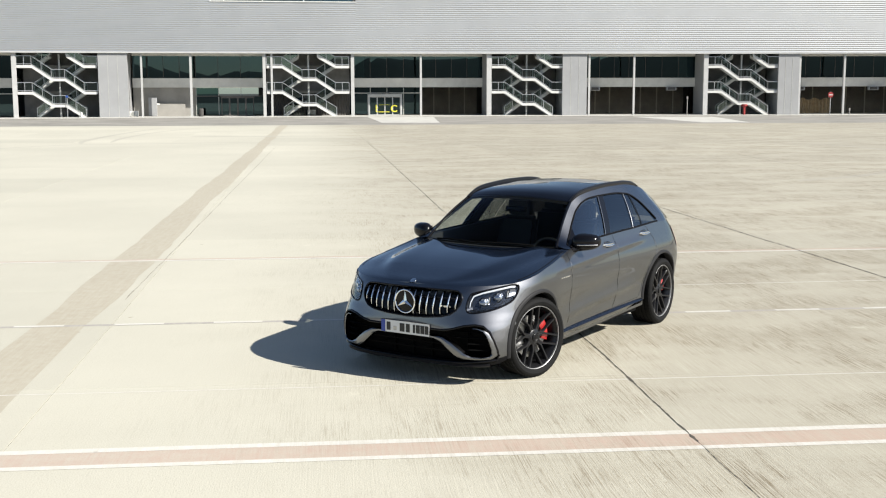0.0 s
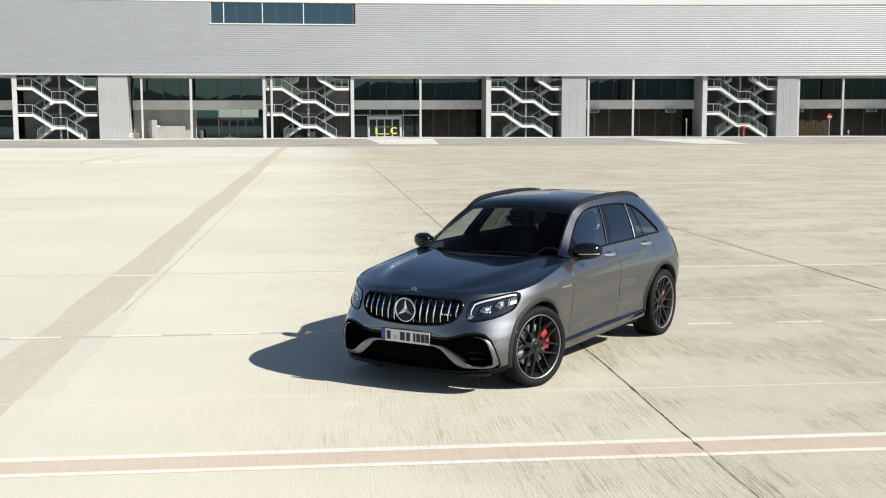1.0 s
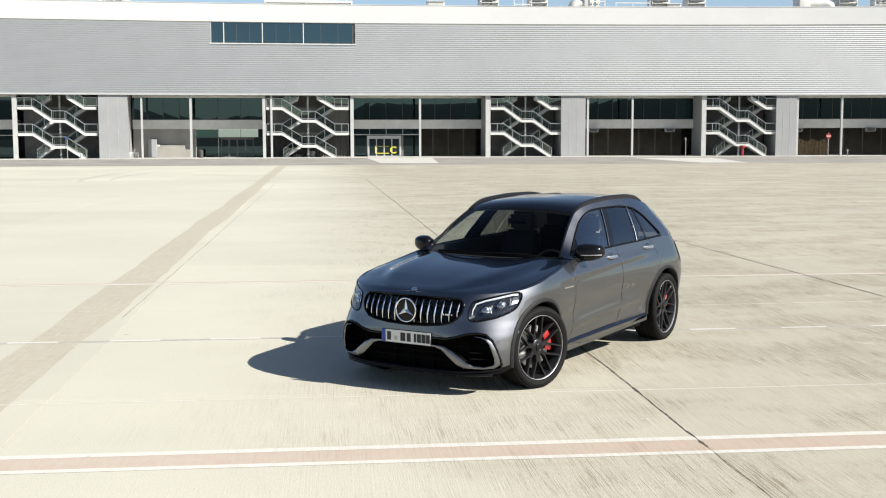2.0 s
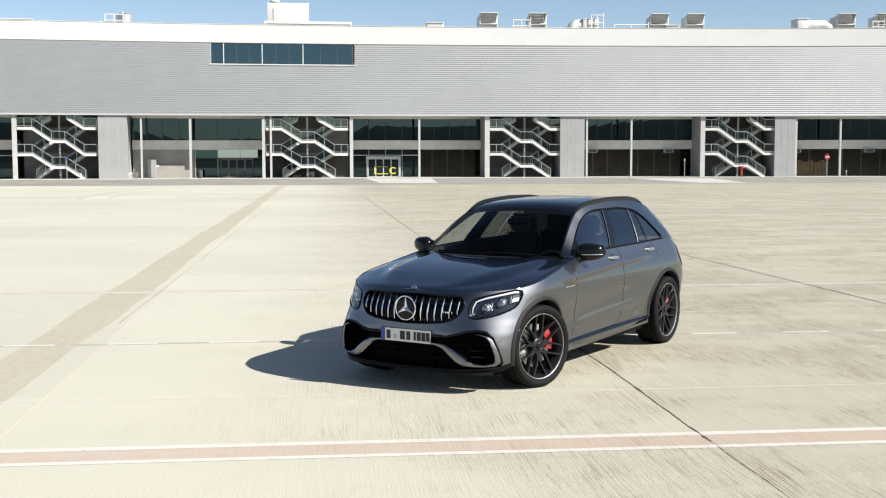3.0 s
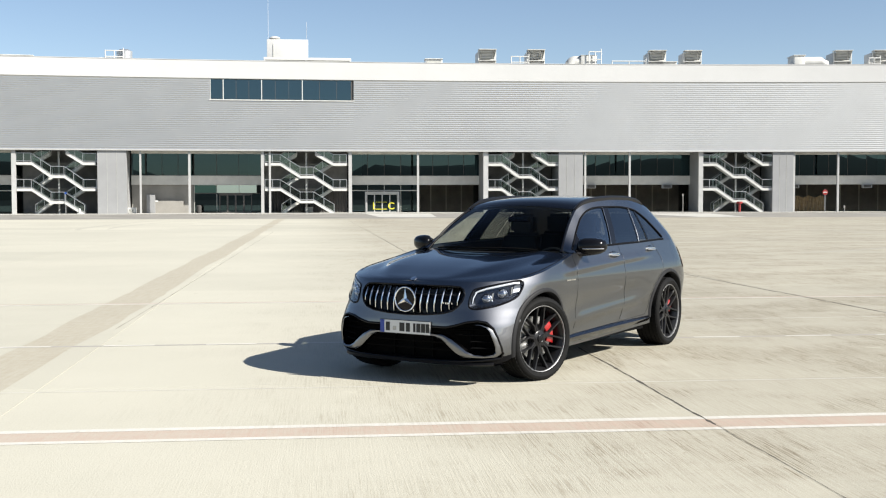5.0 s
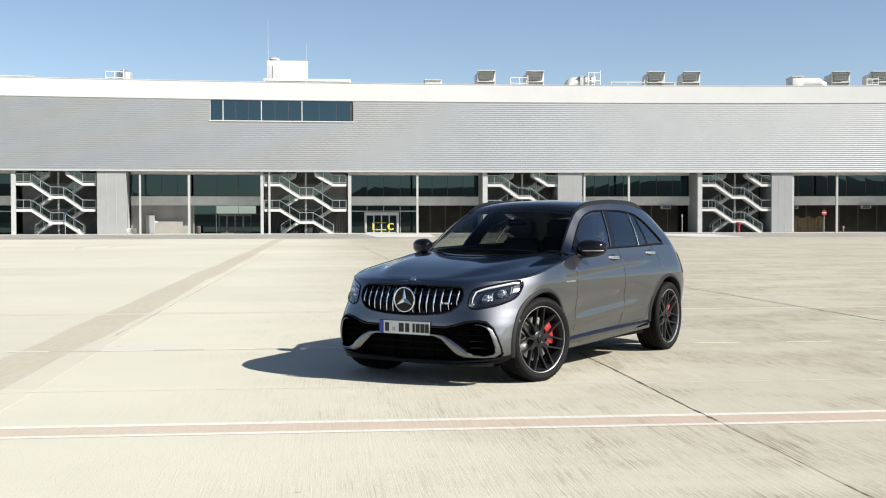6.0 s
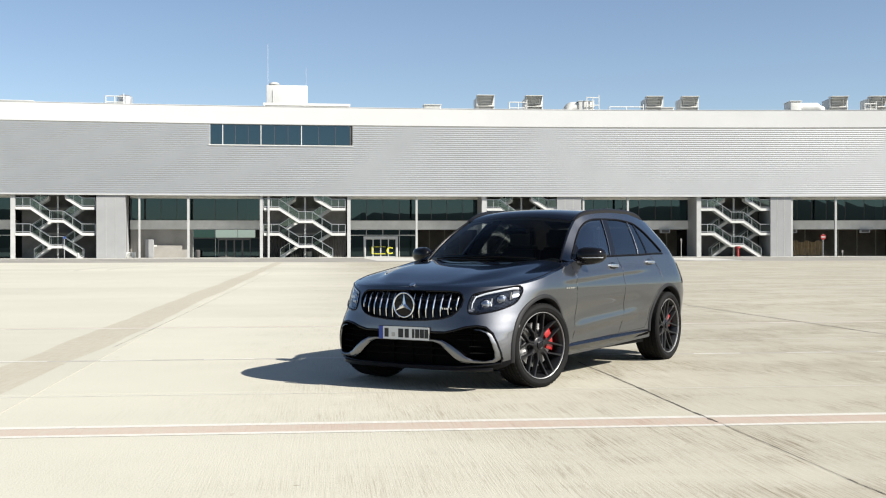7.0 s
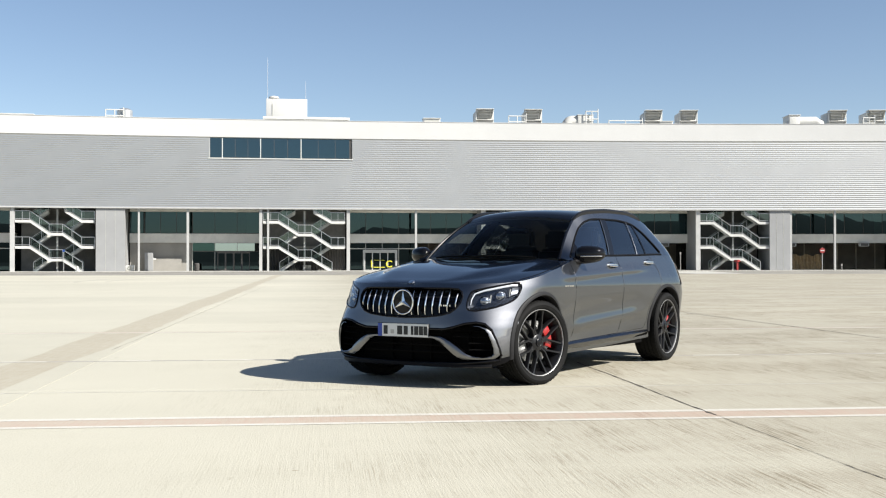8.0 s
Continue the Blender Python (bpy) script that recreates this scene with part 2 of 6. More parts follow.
SLAB_U, SLAB_V, U0, V0 = 5.09, 5.75, 2.83, 11.32
slab_bm = bmesh.new()
g = 0.003
hexa(slab_bm, [apron(u, v, z) for z in (-0.028, 0.0) for u, v in ((g, 0.0025), (SLAB_U - g, 0.0025), (SLAB_U - g, SLAB_V - 0.0025), (g, SLAB_V - 0.0025))])
slab_me = bpy.data.meshes.new("concrete_slab")
bmesh.ops.bevel(slab_bm, geom=[e for e in slab_bm.edges if all(v.co.z > -0.01 for v in e.verts)], offset=0.0005, segments=1, affect="EDGES")
slab_bm.to_mesh(slab_me)
slab_bm.free()
slab_me.materials.append(CONCRETE)
far_bm = bmesh.new()
for i in range(-24, 26):
    for j in range(-9, 17):
        if -7 <= i <= 6 and -3 <= j <= 15:
            continue
        p = [apron(U0 + (i + a) * SLAB_U + s * g, V0 + (j + b) * SLAB_V + t * g) for a, b, s, t in ((0, 0, 1, 1), (1, 0, -1, 1), (1, 1, -1, -1), (0, 1, 1, -1))]
        hexa(far_bm, [q + Vector((0, 0, -0.028)) for q in p] + p)
far_slabs = tagged(part("concrete_slabs", far_bm, CONCRETE, ground, smooth=0), kind="stuff")

# asphalt road and pavement before the building
bm = bmesh.new()
EDGE = V0 + 16 * SLAB_V
sheet(bm, [[apron(u, v, 0.004) for u in (-130, -60, -20, 20, 60, 130)] for v in (EDGE, EDGE + 14, EDGE + 60)])
road = tagged(part("road", bm, ASPHALT, smooth=0), "grey asphalt service road along the building", "road", kind="structure")


def stripe(name, p, q, width, mat, label, a=0.0, b=1.0, z=0.002):
    """A painted line through two places, from fraction a to b of their distance."""
    p, q = Vector((*p, 0)), Vector((*q, 0))
    d = q - p
    n = Vector((-d.y, d.x, 0)).normalized() * width / 2
    s, e = p + d * a, p + d * b
    bm = bmesh.new()
    k = max(1, int((e - s).length / 3))
    sheet(bm, [[s + (e - s) * i / k - n + Vector((0, 0, z)), s + (e - s) * i / k + n + Vector((0, 0, z))] for i in range(k + 1)])
    ob = part(name, bm, mat, smooth=0)
    return tagged(ob, label, "road marking", kind="structure")


stripe("painted_line", (-3.212, 8.073), (3.392, 8.739), 0.096, WHITE_PAINT, "worn white edge line of a red painted band", -6, 8)
stripe("painted_line", (-3.08, 7.714), (3.24, 8.340), 0.080, WHITE_PAINT, "worn white edge line of a red painted band", -6, 8)
stripe("painted_band", (-3.14, 7.894), (3.32, 8.535), 0.296, RED_PAINT, "faded red painted band on concrete", -6, 8, 0.001)
stripe("painted_band", (-6.818, 17.563), (7.284, 19.016), 0.108, RED_PAINT, "faded red painted band on concrete", -3, 4, 0.001)
stripe("painted_line", (-6.818, 17.447), (7.284, 18.882), 0.090, WHITE_PAINT, "worn white painted line on concrete", -3, 4)
stripe("painted_line", (-4.9, 12.585), (5.1, 13.661), 0.090, GREY_PAINT, "worn grey painted line on concrete", -0.1, 1.6, 0.001)
stripe("painted_line", (-0.948, 9.966), (4.039, 10.459), 0.020, WHITE_PAINT, "thin white painted line on concrete", -4, 6, 0.0015)
stripe("painted_line", (3.115, 15.348), (6.057, 15.715), 0.027, WHITE_PAINT, "thin white painted line on concrete", 0, 6, 0.0015)
for k in range(-4, 14):
    s = -3.71 + k * 1.088
    stripe("painted_dash", (s, 12.728 + (s + 3.71) * 0.1063), (s + 0.54, 12.728 + (s + 4.25) * 0.1063), 0.076, WHITE_PAINT, "worn white painted dash on concrete", 0, 1, 0.0022)
# the open joint beside the car: a ragged dark crack
def crack(a, b, width, seed):
    rnd = random.Random(seed)
    a, b = Vector((*a, 0)), Vector((*b, 0))
    d = (b - a)
    n = Vector((-d.y, d.x, 0)).normalized()
    k = int(d.length / 0.06)
    off, rows = 0.0, []
    for i in range(k + 1):
        off = off * 0.92 + rnd.uniform(-1, 1) * 0.003
        w = width * rnd.uniform(0.25, 1.0) * (1.0 if rnd.random() > 0.08 else 2.2)
        p = a + d * i / k + n * off
        rows.append([p - n * w + Vector((0, 0, 0.0028)), p + n * w + Vector((0, 0, 0.0028))])
    bm = bmesh.new()
    sheet(bm, rows)
    return tagged(part("crack", bm, JOINT, smooth=0), "ragged dark crack along a concrete joint", "crack", kind="structure")


stripe("sealed_joint", (2.352, 4.276), (1.355, 12.931), 0.05, CONCRETE, "joint filled flush with concrete", 0, 1, 0.0004)
crack((1.40, 12.513), (1.862, 8.342), 0.0095, 3)
crack((1.862, 8.342), (2.07, 6.458), 0.0032, 8)
crack((2.07, 6.458), (2.285, 4.664), 0.0056, 4)
crack((4.79, 25.977), (6.28, 14.711), 0.0135, 5)
crack((-0.06, 25.026), (-4.25, 62.342), 0.006, 6)
crack((12.63, 34.56), (11.87, 50.2), 0.012, 9)


def trail(name, pts, width, mat, label, ragged, seed, z, category):
    """A flat mark along a smooth line through places, with wandering edges; its ends taper where the width list does."""
    rnd = random.Random(seed)
    pts = [Vector((*p, z)) for p in pts]
    rows, wl, wr = [], 0.0, 0.0
    for a, b, i in zip(pts, pts[1:], range(len(pts))):
        before, after = pts[max(i - 1, 0)], pts[min(i + 2, len(pts) - 1)]
        k = max(2, int((b - a).length / 0.7))
        for j in range(k + (1 if i == len(pts) - 2 else 0)):
            t = j / k
            p = 0.5 * (2 * a + (b - before) * t + (2 * before - 5 * a + 4 * b - after) * t * t + (3 * a - before - 3 * b + after) * t ** 3)
            d = (b - before) * (1 - t) + (after - a) * t
            n = Vector((-d.y, d.x, 0)).normalized()
            f = (i + t) / (len(pts) - 1)
            w = width * (1 if ragged > 0.1 else 0.25 + 0.75 * math.sin(math.pi * min(max(f, 0.02), 0.98)))
            wl, wr = wl * 0.86 + rnd.uniform(-1, 1) * ragged * 0.4, wr * 0.86 + rnd.uniform(-1, 1) * ragged * 0.4
            rows.append([p - n * (w / 2 + wl * width), p + n * (w / 2 + wr * width)])
    bm = bmesh.new()
    sheet(bm, rows)
    return tagged(part(name, bm, mat, smooth=0), label, category, kind="structure")


# brown repair strip along a joint, and tyre marks on the far apron
trail("repair_strip", [(-2.95, 0.17), (-4.30, 12.702), (-7.5, 42.5), (-10.4, 69.5), (-12.89, 92.6)], 0.62, STAIN, "brown sealed repair strip in the concrete", 0.12, 21, 0.0005, "repair strip")
crack((-4.02, 14.3), (-8.2, 56.0), 0.004, 22)
for k, (w, pts) in enumerate(((0.42, ((10.2, 33.4), (10.73, 33.92), (12.24, 35.03), (14.12, 37.24), (16.5, 41.5))),
                              (0.50, ((12.0, 58.5), (16.7, 57.81), (18.7, 55.88), (19.4, 51.0), (18.6, 45.0))),
                              (0.50, ((-22.2, 49.0), (-20.75, 54.6), (-18.6, 57.8), (-14.6, 58.98), (-9.47, 60.81), (-3.0, 61.2))),
                              (0.45, ((-18.6, 59.0), (-19.62, 63.38), (-20.63, 74.98), (-20.9, 86.0))),
                              (1.3, ((-15.2, 69.2), (-13.88, 68.87), (-10.56, 68.72), (-7.5, 69.6))),
                              (0.35, ((-17.5, 60.5), (-18.4, 66.0), (-19.0, 77.0), (-18.0, 86.0))))):
    trail("tyre_mark", pts, w, TYRE_MARK, "faint curved tyre mark on the concrete", 0.03, 30 + k, 0.0006, "tyre mark")

# pale ramps across the road and far hills behind the camera
for corners, label in ((((-8.3, 122.6), (-1.3, 122.3), (-0.5, 98.3), (-5.4, 98.6)), "pale concrete crossing before the entrance"), (((19.4, 120.5), (27.6, 119.6), (25.6, 97.6), (21.6, 97.9)), "pale concrete crossing on the service road")):
    bm = bmesh.new()
    bm.faces.new([bm.verts.new((x, y, 0.012)) for x, y in reversed(corners)])
    tagged(part("crossing", bm, PAVING, smooth=0), label, "road marking", kind="structure")
bm = bmesh.new()
rows = []
for k in range(7):
    row = []
    for i in range(241):
        a = math.pi + math.pi * (i / 240)
        r = 1500 + 120 * k
        h = (60 + 15 * math.sin(i * 0.23) + 9 * math.sin(i * 0.61 + 1) + 4 * math.sin(i * 1.7) + 2 * math.sin(i * 3.1)) * math.sin(math.pi * k / 6)
        row.append((r * math.cos(a), r * math.sin(a), max(h, 0) - 0.5))
    rows.append(row)
sheet(bm, rows)
tagged(part("hills", bm, HILL), "low scrub-covered hills in the distance", "hill", kind="structure")

# ---- the long curved terminal building ----
def face_y(x):
    return -0.0012635 * x * x + 0.099594 * x + 126.216


def B(x, off, z):
    """A place on the building: x along, off metres behind the face of the cladding."""
    t = -0.002527 * x + 0.099594
    n = 1 / math.hypot(1, t)
    return Vector((x - off * t * n, face_y(x) + off * n, z))


def turn_at(x):
    return math.degrees(math.atan(-0.002527 * x + 0.099594))


def run(bm, x0, x1, o0, o1, z0, z1, step=6.0):
    """A block that follows the building's curve."""
    k = max(1, int(abs(x1 - x0) / step))
    xs = [x0 + (x1 - x0) * i / k for i in range(k + 1)]
    sheet(bm, [[B(x, o0, z0), B(x, o0, z1), B(x, o1, z1), B(x, o1, z0)] for x in xs], closed=True)
    bm.faces.new([bm.verts.new(B(x0, o, z)) for o, z in ((o0, z0), (o0, z1), (o1, z1), (o1, z0))])
    bm.faces.new([bm.verts.new(B(x1, o, z)) for o, z in ((o0, z0), (o0, z1), (o1, z1), (o1, z0))])


def ran(*a, **k):
    bm = bmesh.new()
    run(bm, *a, **k)
    return bm


def sheet_pane(x0, x1, off, z0, z1):
    """A single sheet of glass."""
    bm = bmesh.new()
    sheet(bm, [[B(x0, off, z0), B(x1, off, z0)], [B(x0, off, z1), B(x1, off, z1)]])
    return bm


XL, XR = -70.0, 75.0
Z_SOFFIT, Z_CLAD, Z_TOP = 6.84, 14.29, 16.24
WIN_L, WIN_R, WIN_B = -24.57, -9.55, 12.14
building = empty("terminal_building", Matrix.Identity(4), "long curved building with ribbed aluminium upper wall over glazed storeys", "building")

# ribbed cladding: each rib a real fold; the window opening is left out
RIB = 0.2165


def cladding(x0, x1, z0, z1):
    bm = bmesh.new()
    k = max(1, int((x1 - x0) / 3))
    n = round((z1 - z0) / RIB)
    prof = []
    for i in range(n):
        z = z0 + (z1 - z0) * i / n
        h = (z1 - z0) / n
        prof += [(z + h * q / 8, 0.012 - 0.012 * math.cos(q / 8 * math.tau)) for q in range(8)]
    prof.append((z1, 0.0))
    sheet(bm, [[B(x0 + (x1 - x0) * i / k, o, z) for z, o in prof] for i in range(k + 1)])
    return bm


for x0, x1, z0, z1 in ((XL, WIN_L, Z_SOFFIT, Z_CLAD), (WIN_L, WIN_R, Z_SOFFIT, WIN_B), (WIN_R, XR, Z_SOFFIT, Z_CLAD)):
    part("cladding", cladding(x0, x1, z0, z1), CLADDING, building, "ribbed grey aluminium cladding", smooth=60)
part("parapet", ran(XL, XR, -0.03, 0.5, Z_CLAD + 0.06, Z_TOP), PARAPET, building, "bright white sheet-metal parapet")
part("parapet_coping", ran(XL, XR, -0.07, 0.6, Z_TOP, Z_TOP + 0.05), PARAPET, building)
part("shadow_gap", ran(XL, XR, 0.02, 0.4, Z_CLAD, Z_CLAD + 0.06), LOUVRE, building)
part("cladding_base_trim", ran(XL, XR, -0.05, 0.35, Z_SOFFIT - 0.16, Z_SOFFIT), COLUMN, building, "pale steel trim below the cladding")
part("roof", ran(XL, XR, 0.5, 45, Z_TOP - 0.55, Z_TOP - 0.25), PARAPET, building, "flat white roof")
part("soffit", ran(XL, XR, 0.35, 12, Z_SOFFIT - 0.05, Z_SOFFIT + 0.15), SLAB_BAND, building, "pale soffit over the recessed storeys")
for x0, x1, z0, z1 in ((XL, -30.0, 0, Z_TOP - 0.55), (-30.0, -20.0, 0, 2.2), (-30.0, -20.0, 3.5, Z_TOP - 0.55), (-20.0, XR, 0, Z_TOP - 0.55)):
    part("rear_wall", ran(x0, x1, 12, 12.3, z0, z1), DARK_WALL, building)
for x, o in ((XL, 0.0), (XR, 0.0)):
    part("end_wall", ran(x - 0.3, x + 0.3, 0.05, 12.3, 0, Z_TOP - 0.6), CLADDING, building)
part("pavement_slab", ran(XL, XR, -3.2, 12, -0.02, 0.06), PAVING, building, "pale kerbed pavement along the building")

# dirt and the kerb's shadow line, painted as one dark strip, uneven in width
bm = bmesh.new()
rows = []
for i in range(300):
    x = -60 + 125 * i / 299
    w = 0.22 + 0.16 * math.sin(i * 0.9) + 0.20 * math.sin(i * 0.37 + 1) ** 2
    rows.append([B(x, -3.205, 0.012), B(x, -3.25 - max(w, 0.05), 0.012)])
sheet(bm, rows)
part("kerb_dirt_and_shade", bm, JOINT, building, "dark strip of dirt and painted shade along the kerb", smooth=0)

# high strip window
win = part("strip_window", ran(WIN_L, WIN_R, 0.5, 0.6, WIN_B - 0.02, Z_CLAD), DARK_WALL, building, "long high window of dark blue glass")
cuts = [WIN_L, -23.24, -19.26, -15.0, WIN_R]
for a, b in zip(cuts, cuts[1:]):
    n = 1 if b - a < 2 else 3
    for i in range(n):
        part("pane", sheet_pane(a + (b - a) * i / n + 0.02, a + (b - a) * (i + 1) / n - 0.02, 0.16, WIN_B + 0.06, Z_CLAD - 0.04), BLUE_GLASS, win, smooth=0)
    for i in range(1, n):
        x = a + (b - a) * i / n
        part("glazing_bar", ran(x - 0.02, x + 0.02, 0.13, 0.24, WIN_B, Z_CLAD), DARK_WALL, win)
for x in cuts:
    part("mullion", ran(x - 0.045, x + 0.045, 0.05, 0.30, WIN_B, Z_CLAD), WHITE_STEEL, win)
part("sill", ran(WIN_L - 0.15, WIN_R + 0.05, -0.06, 0.45, WIN_B - 0.11, WIN_B), WHITE_STEEL, win)
part("jamb", ran(WIN_R - 0.3, WIN_R - 0.05, 0.12, 0.15, WIN_B, Z_CLAD), DARK_WALL, win)

# columns, piers and bays; the pattern repeats every 24 m
COLS = [(-44.42, 0.42), (-31.86, 0.18), (-26.92, 0.24), (-19.40, 0.32), (-18.58, 0.22), (-10.14, 0.36), (-2.76, 0.22), (4.49, 0.52), (15.64, 0.20), (20.58, 0.20), (28.35, 0.50),
        (38.86, 0.20), (43.74, 0.20), (52.6, 0.45), (62.6, 0.3), (-51.5, 0.4), (-57.0, 0.3), (-64.0, 0.4)]
for x, w in COLS:
    part("column", ran(x, x + w, 0.25, 0.25 + max(w, 0.3), 0.05, Z_SOFFIT - 0.16), COLUMN, building, "light grey steel column")
PIERS = [(-36.05, -33.15), (12.77, 15.45), (36.55, 38.84), (60.4, 62.6), (-60.3, -57.6)]
FINS = [(4.49, 5.0), (28.35, 28.84), (52.6, 53.05)]
for a, b in PIERS:
    p = part("pier", ran(a, b, 0.15, 4.8, 0.05, Z_SOFFIT - 0.16), GREY_PANEL, building, "wide grey panelled pier")
    for k in (1, 2):
        x = a + (b - a) * k / 3
        part("panel_seam", ran(x - 0.015, x + 0.015, 0.135, 0.16, 0.05, Z_SOFFIT - 0.17), LOUVRE, p)
for a, b in FINS:
    part("fin_wall", ran(a, b, 0.7, 4.8, 0.05, Z_SOFFIT - 0.16), GREY_PANEL, building, "deep grey fin wall beside the stairs")

# glazed bays: x from, x to, panes above, what stands below
GLASS_OFF = 4.3
BAYS = [(-33.0, -31.5, 1, "wall"), (-31.5, -26.5, 3, "wall"), (-26.5, -19.43, 3, "door"), (-9.7, -2.4, 4, "entrance"), (-2.4, 4.49, 4, "dark"),
        (15.95, 20.9, 3, "dark"), (20.9, 28.35, 4, "dark"), (39.1, 44.05, 3, "curtain"), (44.05, 52.6, 4, "dark"), (62.9, 68.0, 3, "dark"), (-51.0, -44.5, 3, "glass"), (-57.0, -51.0, 3, "dark")]
for a, b, n, below in BAYS:
    part("spandrel", ran(a, b, GLASS_OFF - 0.15, GLASS_OFF + 3, 3.14, 4.14), SLAB_BAND, building, "pale grey spandrel between the storeys")
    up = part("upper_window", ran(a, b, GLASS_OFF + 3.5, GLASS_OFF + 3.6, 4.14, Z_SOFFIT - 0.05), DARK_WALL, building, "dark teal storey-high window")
    for i in range(n):
        x0, x1 = a + (b - a) * i / n, a + (b - a) * (i + 1) / n
        part("pane", sheet_pane(x0 + 0.02, x1 - 0.02, GLASS_OFF, 4.2, Z_SOFFIT - 0.32), FACADE_GLASS, up, smooth=0)
        part("glazing_bar", ran(x0 - 0.025, x0 + 0.025, GLASS_OFF - 0.03, GLASS_OFF + 0.06, 4.14, Z_SOFFIT - 0.3), DARK_WALL, up)
    part("head_trim", ran(a, b, GLASS_OFF - 0.1, GLASS_OFF + 0.3, Z_SOFFIT - 0.32, Z_SOFFIT - 0.06), SLAB_BAND, up)
    if below == "wall":
        part("infill_wall", ran(a, b, GLASS_OFF + 0.3, GLASS_OFF + 0.5, 0.06, 3.14), BEIGE_WALL, building, "beige rendered wall")
    else:
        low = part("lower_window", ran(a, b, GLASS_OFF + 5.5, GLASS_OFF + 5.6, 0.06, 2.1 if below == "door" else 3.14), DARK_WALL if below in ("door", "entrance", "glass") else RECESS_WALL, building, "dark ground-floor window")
        if below in ("door", "entrance", "glass"):
            for i in range(n):
                x0, x1 = a + (b - a) * i / n, a + (b - a) * (i + 1) / n
                sill = 2.2 if below == "door" else 2.5
                part("pane", sheet_pane(x0 + 0.03, x1 - 0.03, GLASS_OFF + 0.1, 0.2, sill - 0.05), FACADE_GLASS, low, smooth=0)
                part("pane", sheet_pane(x0 + 0.03, x1 - 0.03, GLASS_OFF + 0.1, sill + 0.05, 3.1), TRANSOM_GLASS if below == "door" and i else FACADE_GLASS, low, smooth=0)
                part("glazing_bar", ran(x0 - 0.03, x0 + 0.03, GLASS_OFF + 0.05, GLASS_OFF + 0.2, 0.06, 3.14), LOUVRE, low)
            part("transom", ran(a, b, GLASS_OFF + 0.05, GLASS_OFF + 0.2, sill - 0.05, sill + 0.05), DARK_WALL if below == "door" else LOUVRE, low)
        else:
            for i in range(1, n):
                x0 = a + (b - a) * i / n
                part("post", ran(x0 - 0.05, x0 + 0.05, GLASS_OFF + 2.4, GLASS_OFF + 2.5, 0.06, 3.14), LOUVRE, low)
            part("pane", sheet_pane(a, b, GLASS_OFF + 0.8, 0.1, 3.1), PLAIN_GLASS, low, smooth=0)
        if below == "curtain":
            bm = bmesh.new()
            k = 90
            sheet(bm, [[B(a + 0.1 + (b - a - 0.2) * i / k, GLASS_OFF + 1.0 + (0.16 * math.sin(i * 0.83 + 0.5 * z) + 0.07 * math.sin(i * 0.37)) * (0.5 + 0.25 * z), z) for z in (0.14, 0.5, 0.9, 1.3, 1.75 + 0.12 * math.sin(i * 0.25))] for i in range(k + 1)])
            part("curtain", bm, CURTAIN, low, "tan gathered curtain")

# pale blinds behind some upper panes, a ribbed shutter behind one stair
for a, b in ((-9.6, -8.5), (-20.8, -19.5), (2.9, 4.3), (-33.0, -32.0), (26.4, 28.2), (49.6, 51.5)):
    part("blind", ran(a, b, GLASS_OFF + 0.15, GLASS_OFF + 0.2, 4.2, Z_SOFFIT - 0.35), SLAB_BAND, building, "drawn grey blind")
bm = bmesh.new()
sheet(bm, [[B(-18.9 + 8.7 * i / 120, 4.9 - (0.06 if i % 4 in (1, 2) else 0), z) for z in (0.06, 2.5)] for i in range(121)])
part("shutter", bm, DARK_WALL, building, "dark ribbed shutter", smooth=0)

# lower-storey fittings
door = empty("entrance_door", pose(*B(-6.3, GLASS_OFF - 0.25, 0.06), rz=turn_at(-6.3)), "glazed double door in pale frame with yellow lettering", "door", kind="structure")
for x0, x1 in ((-1.92, -1.72), (1.72, 1.92)):
    part("jamb", boxed(x0, x1, 0, 0.25, 0, 2.25), COLUMN, door)
part("lintel", boxed(-1.92, 1.92, -0.02, 0.27, 2.05, 2.32), COLUMN, door)
for k in range(4):
    x = -1.72 + k * 0.86
    leaf = part("door_leaf", boxed(x + 0.03, x + 0.83, 0.1, 0.12, 0.05, 2.02), FACADE_GLASS, door)
    for x0, x1, z0, z1 in ((x, x + 0.06, 0, 2.05), (x + 0.80, x + 0.86, 0, 2.05), (x + 0.06, x + 0.80, 0, 0.08), (x + 0.06, x + 0.80, 1.97, 2.05)):
        part("frame", boxed(x0, x1, 0.08, 0.14, z0, z1), COLUMN, leaf)
# yellow lettering: one readable character, the rest as bars
for x0, x1, z0, z1 in ((-1.02, -0.92, 0.34, 1.18), (-0.92, -0.74, 0.34, 0.42), (-0.70, 0.52, 0.32, 0.40), (-0.70, 0.52, 1.12, 1.17), (-0.92, -0.78, 0.76, 0.84)):
    part("yellow_bar", boxed(x0, x1, 0.03, 0.05, z0, z1), YELLOW, door)
txt = bpy.data.curves.new("letter", "FONT")
txt.body, txt.size, txt.extrude, txt.offset = "C", 1.08, 0.01, 0.018
tob = new("letter", txt)
bpy.context.view_layer.update()
tme = bpy.data.meshes.new_from_object(tob.evaluated_get(bpy.context.evaluated_depsgraph_get()))
bpy.data.objects.remove(tob)
tme.transform(pose(0.62, 0.02, 0.36, 90, 0, 0))
tme.materials.append(YELLOW)
letter = new("letter", tme)
letter.parent = door
tagged(letter, "yellow letter on the glass")

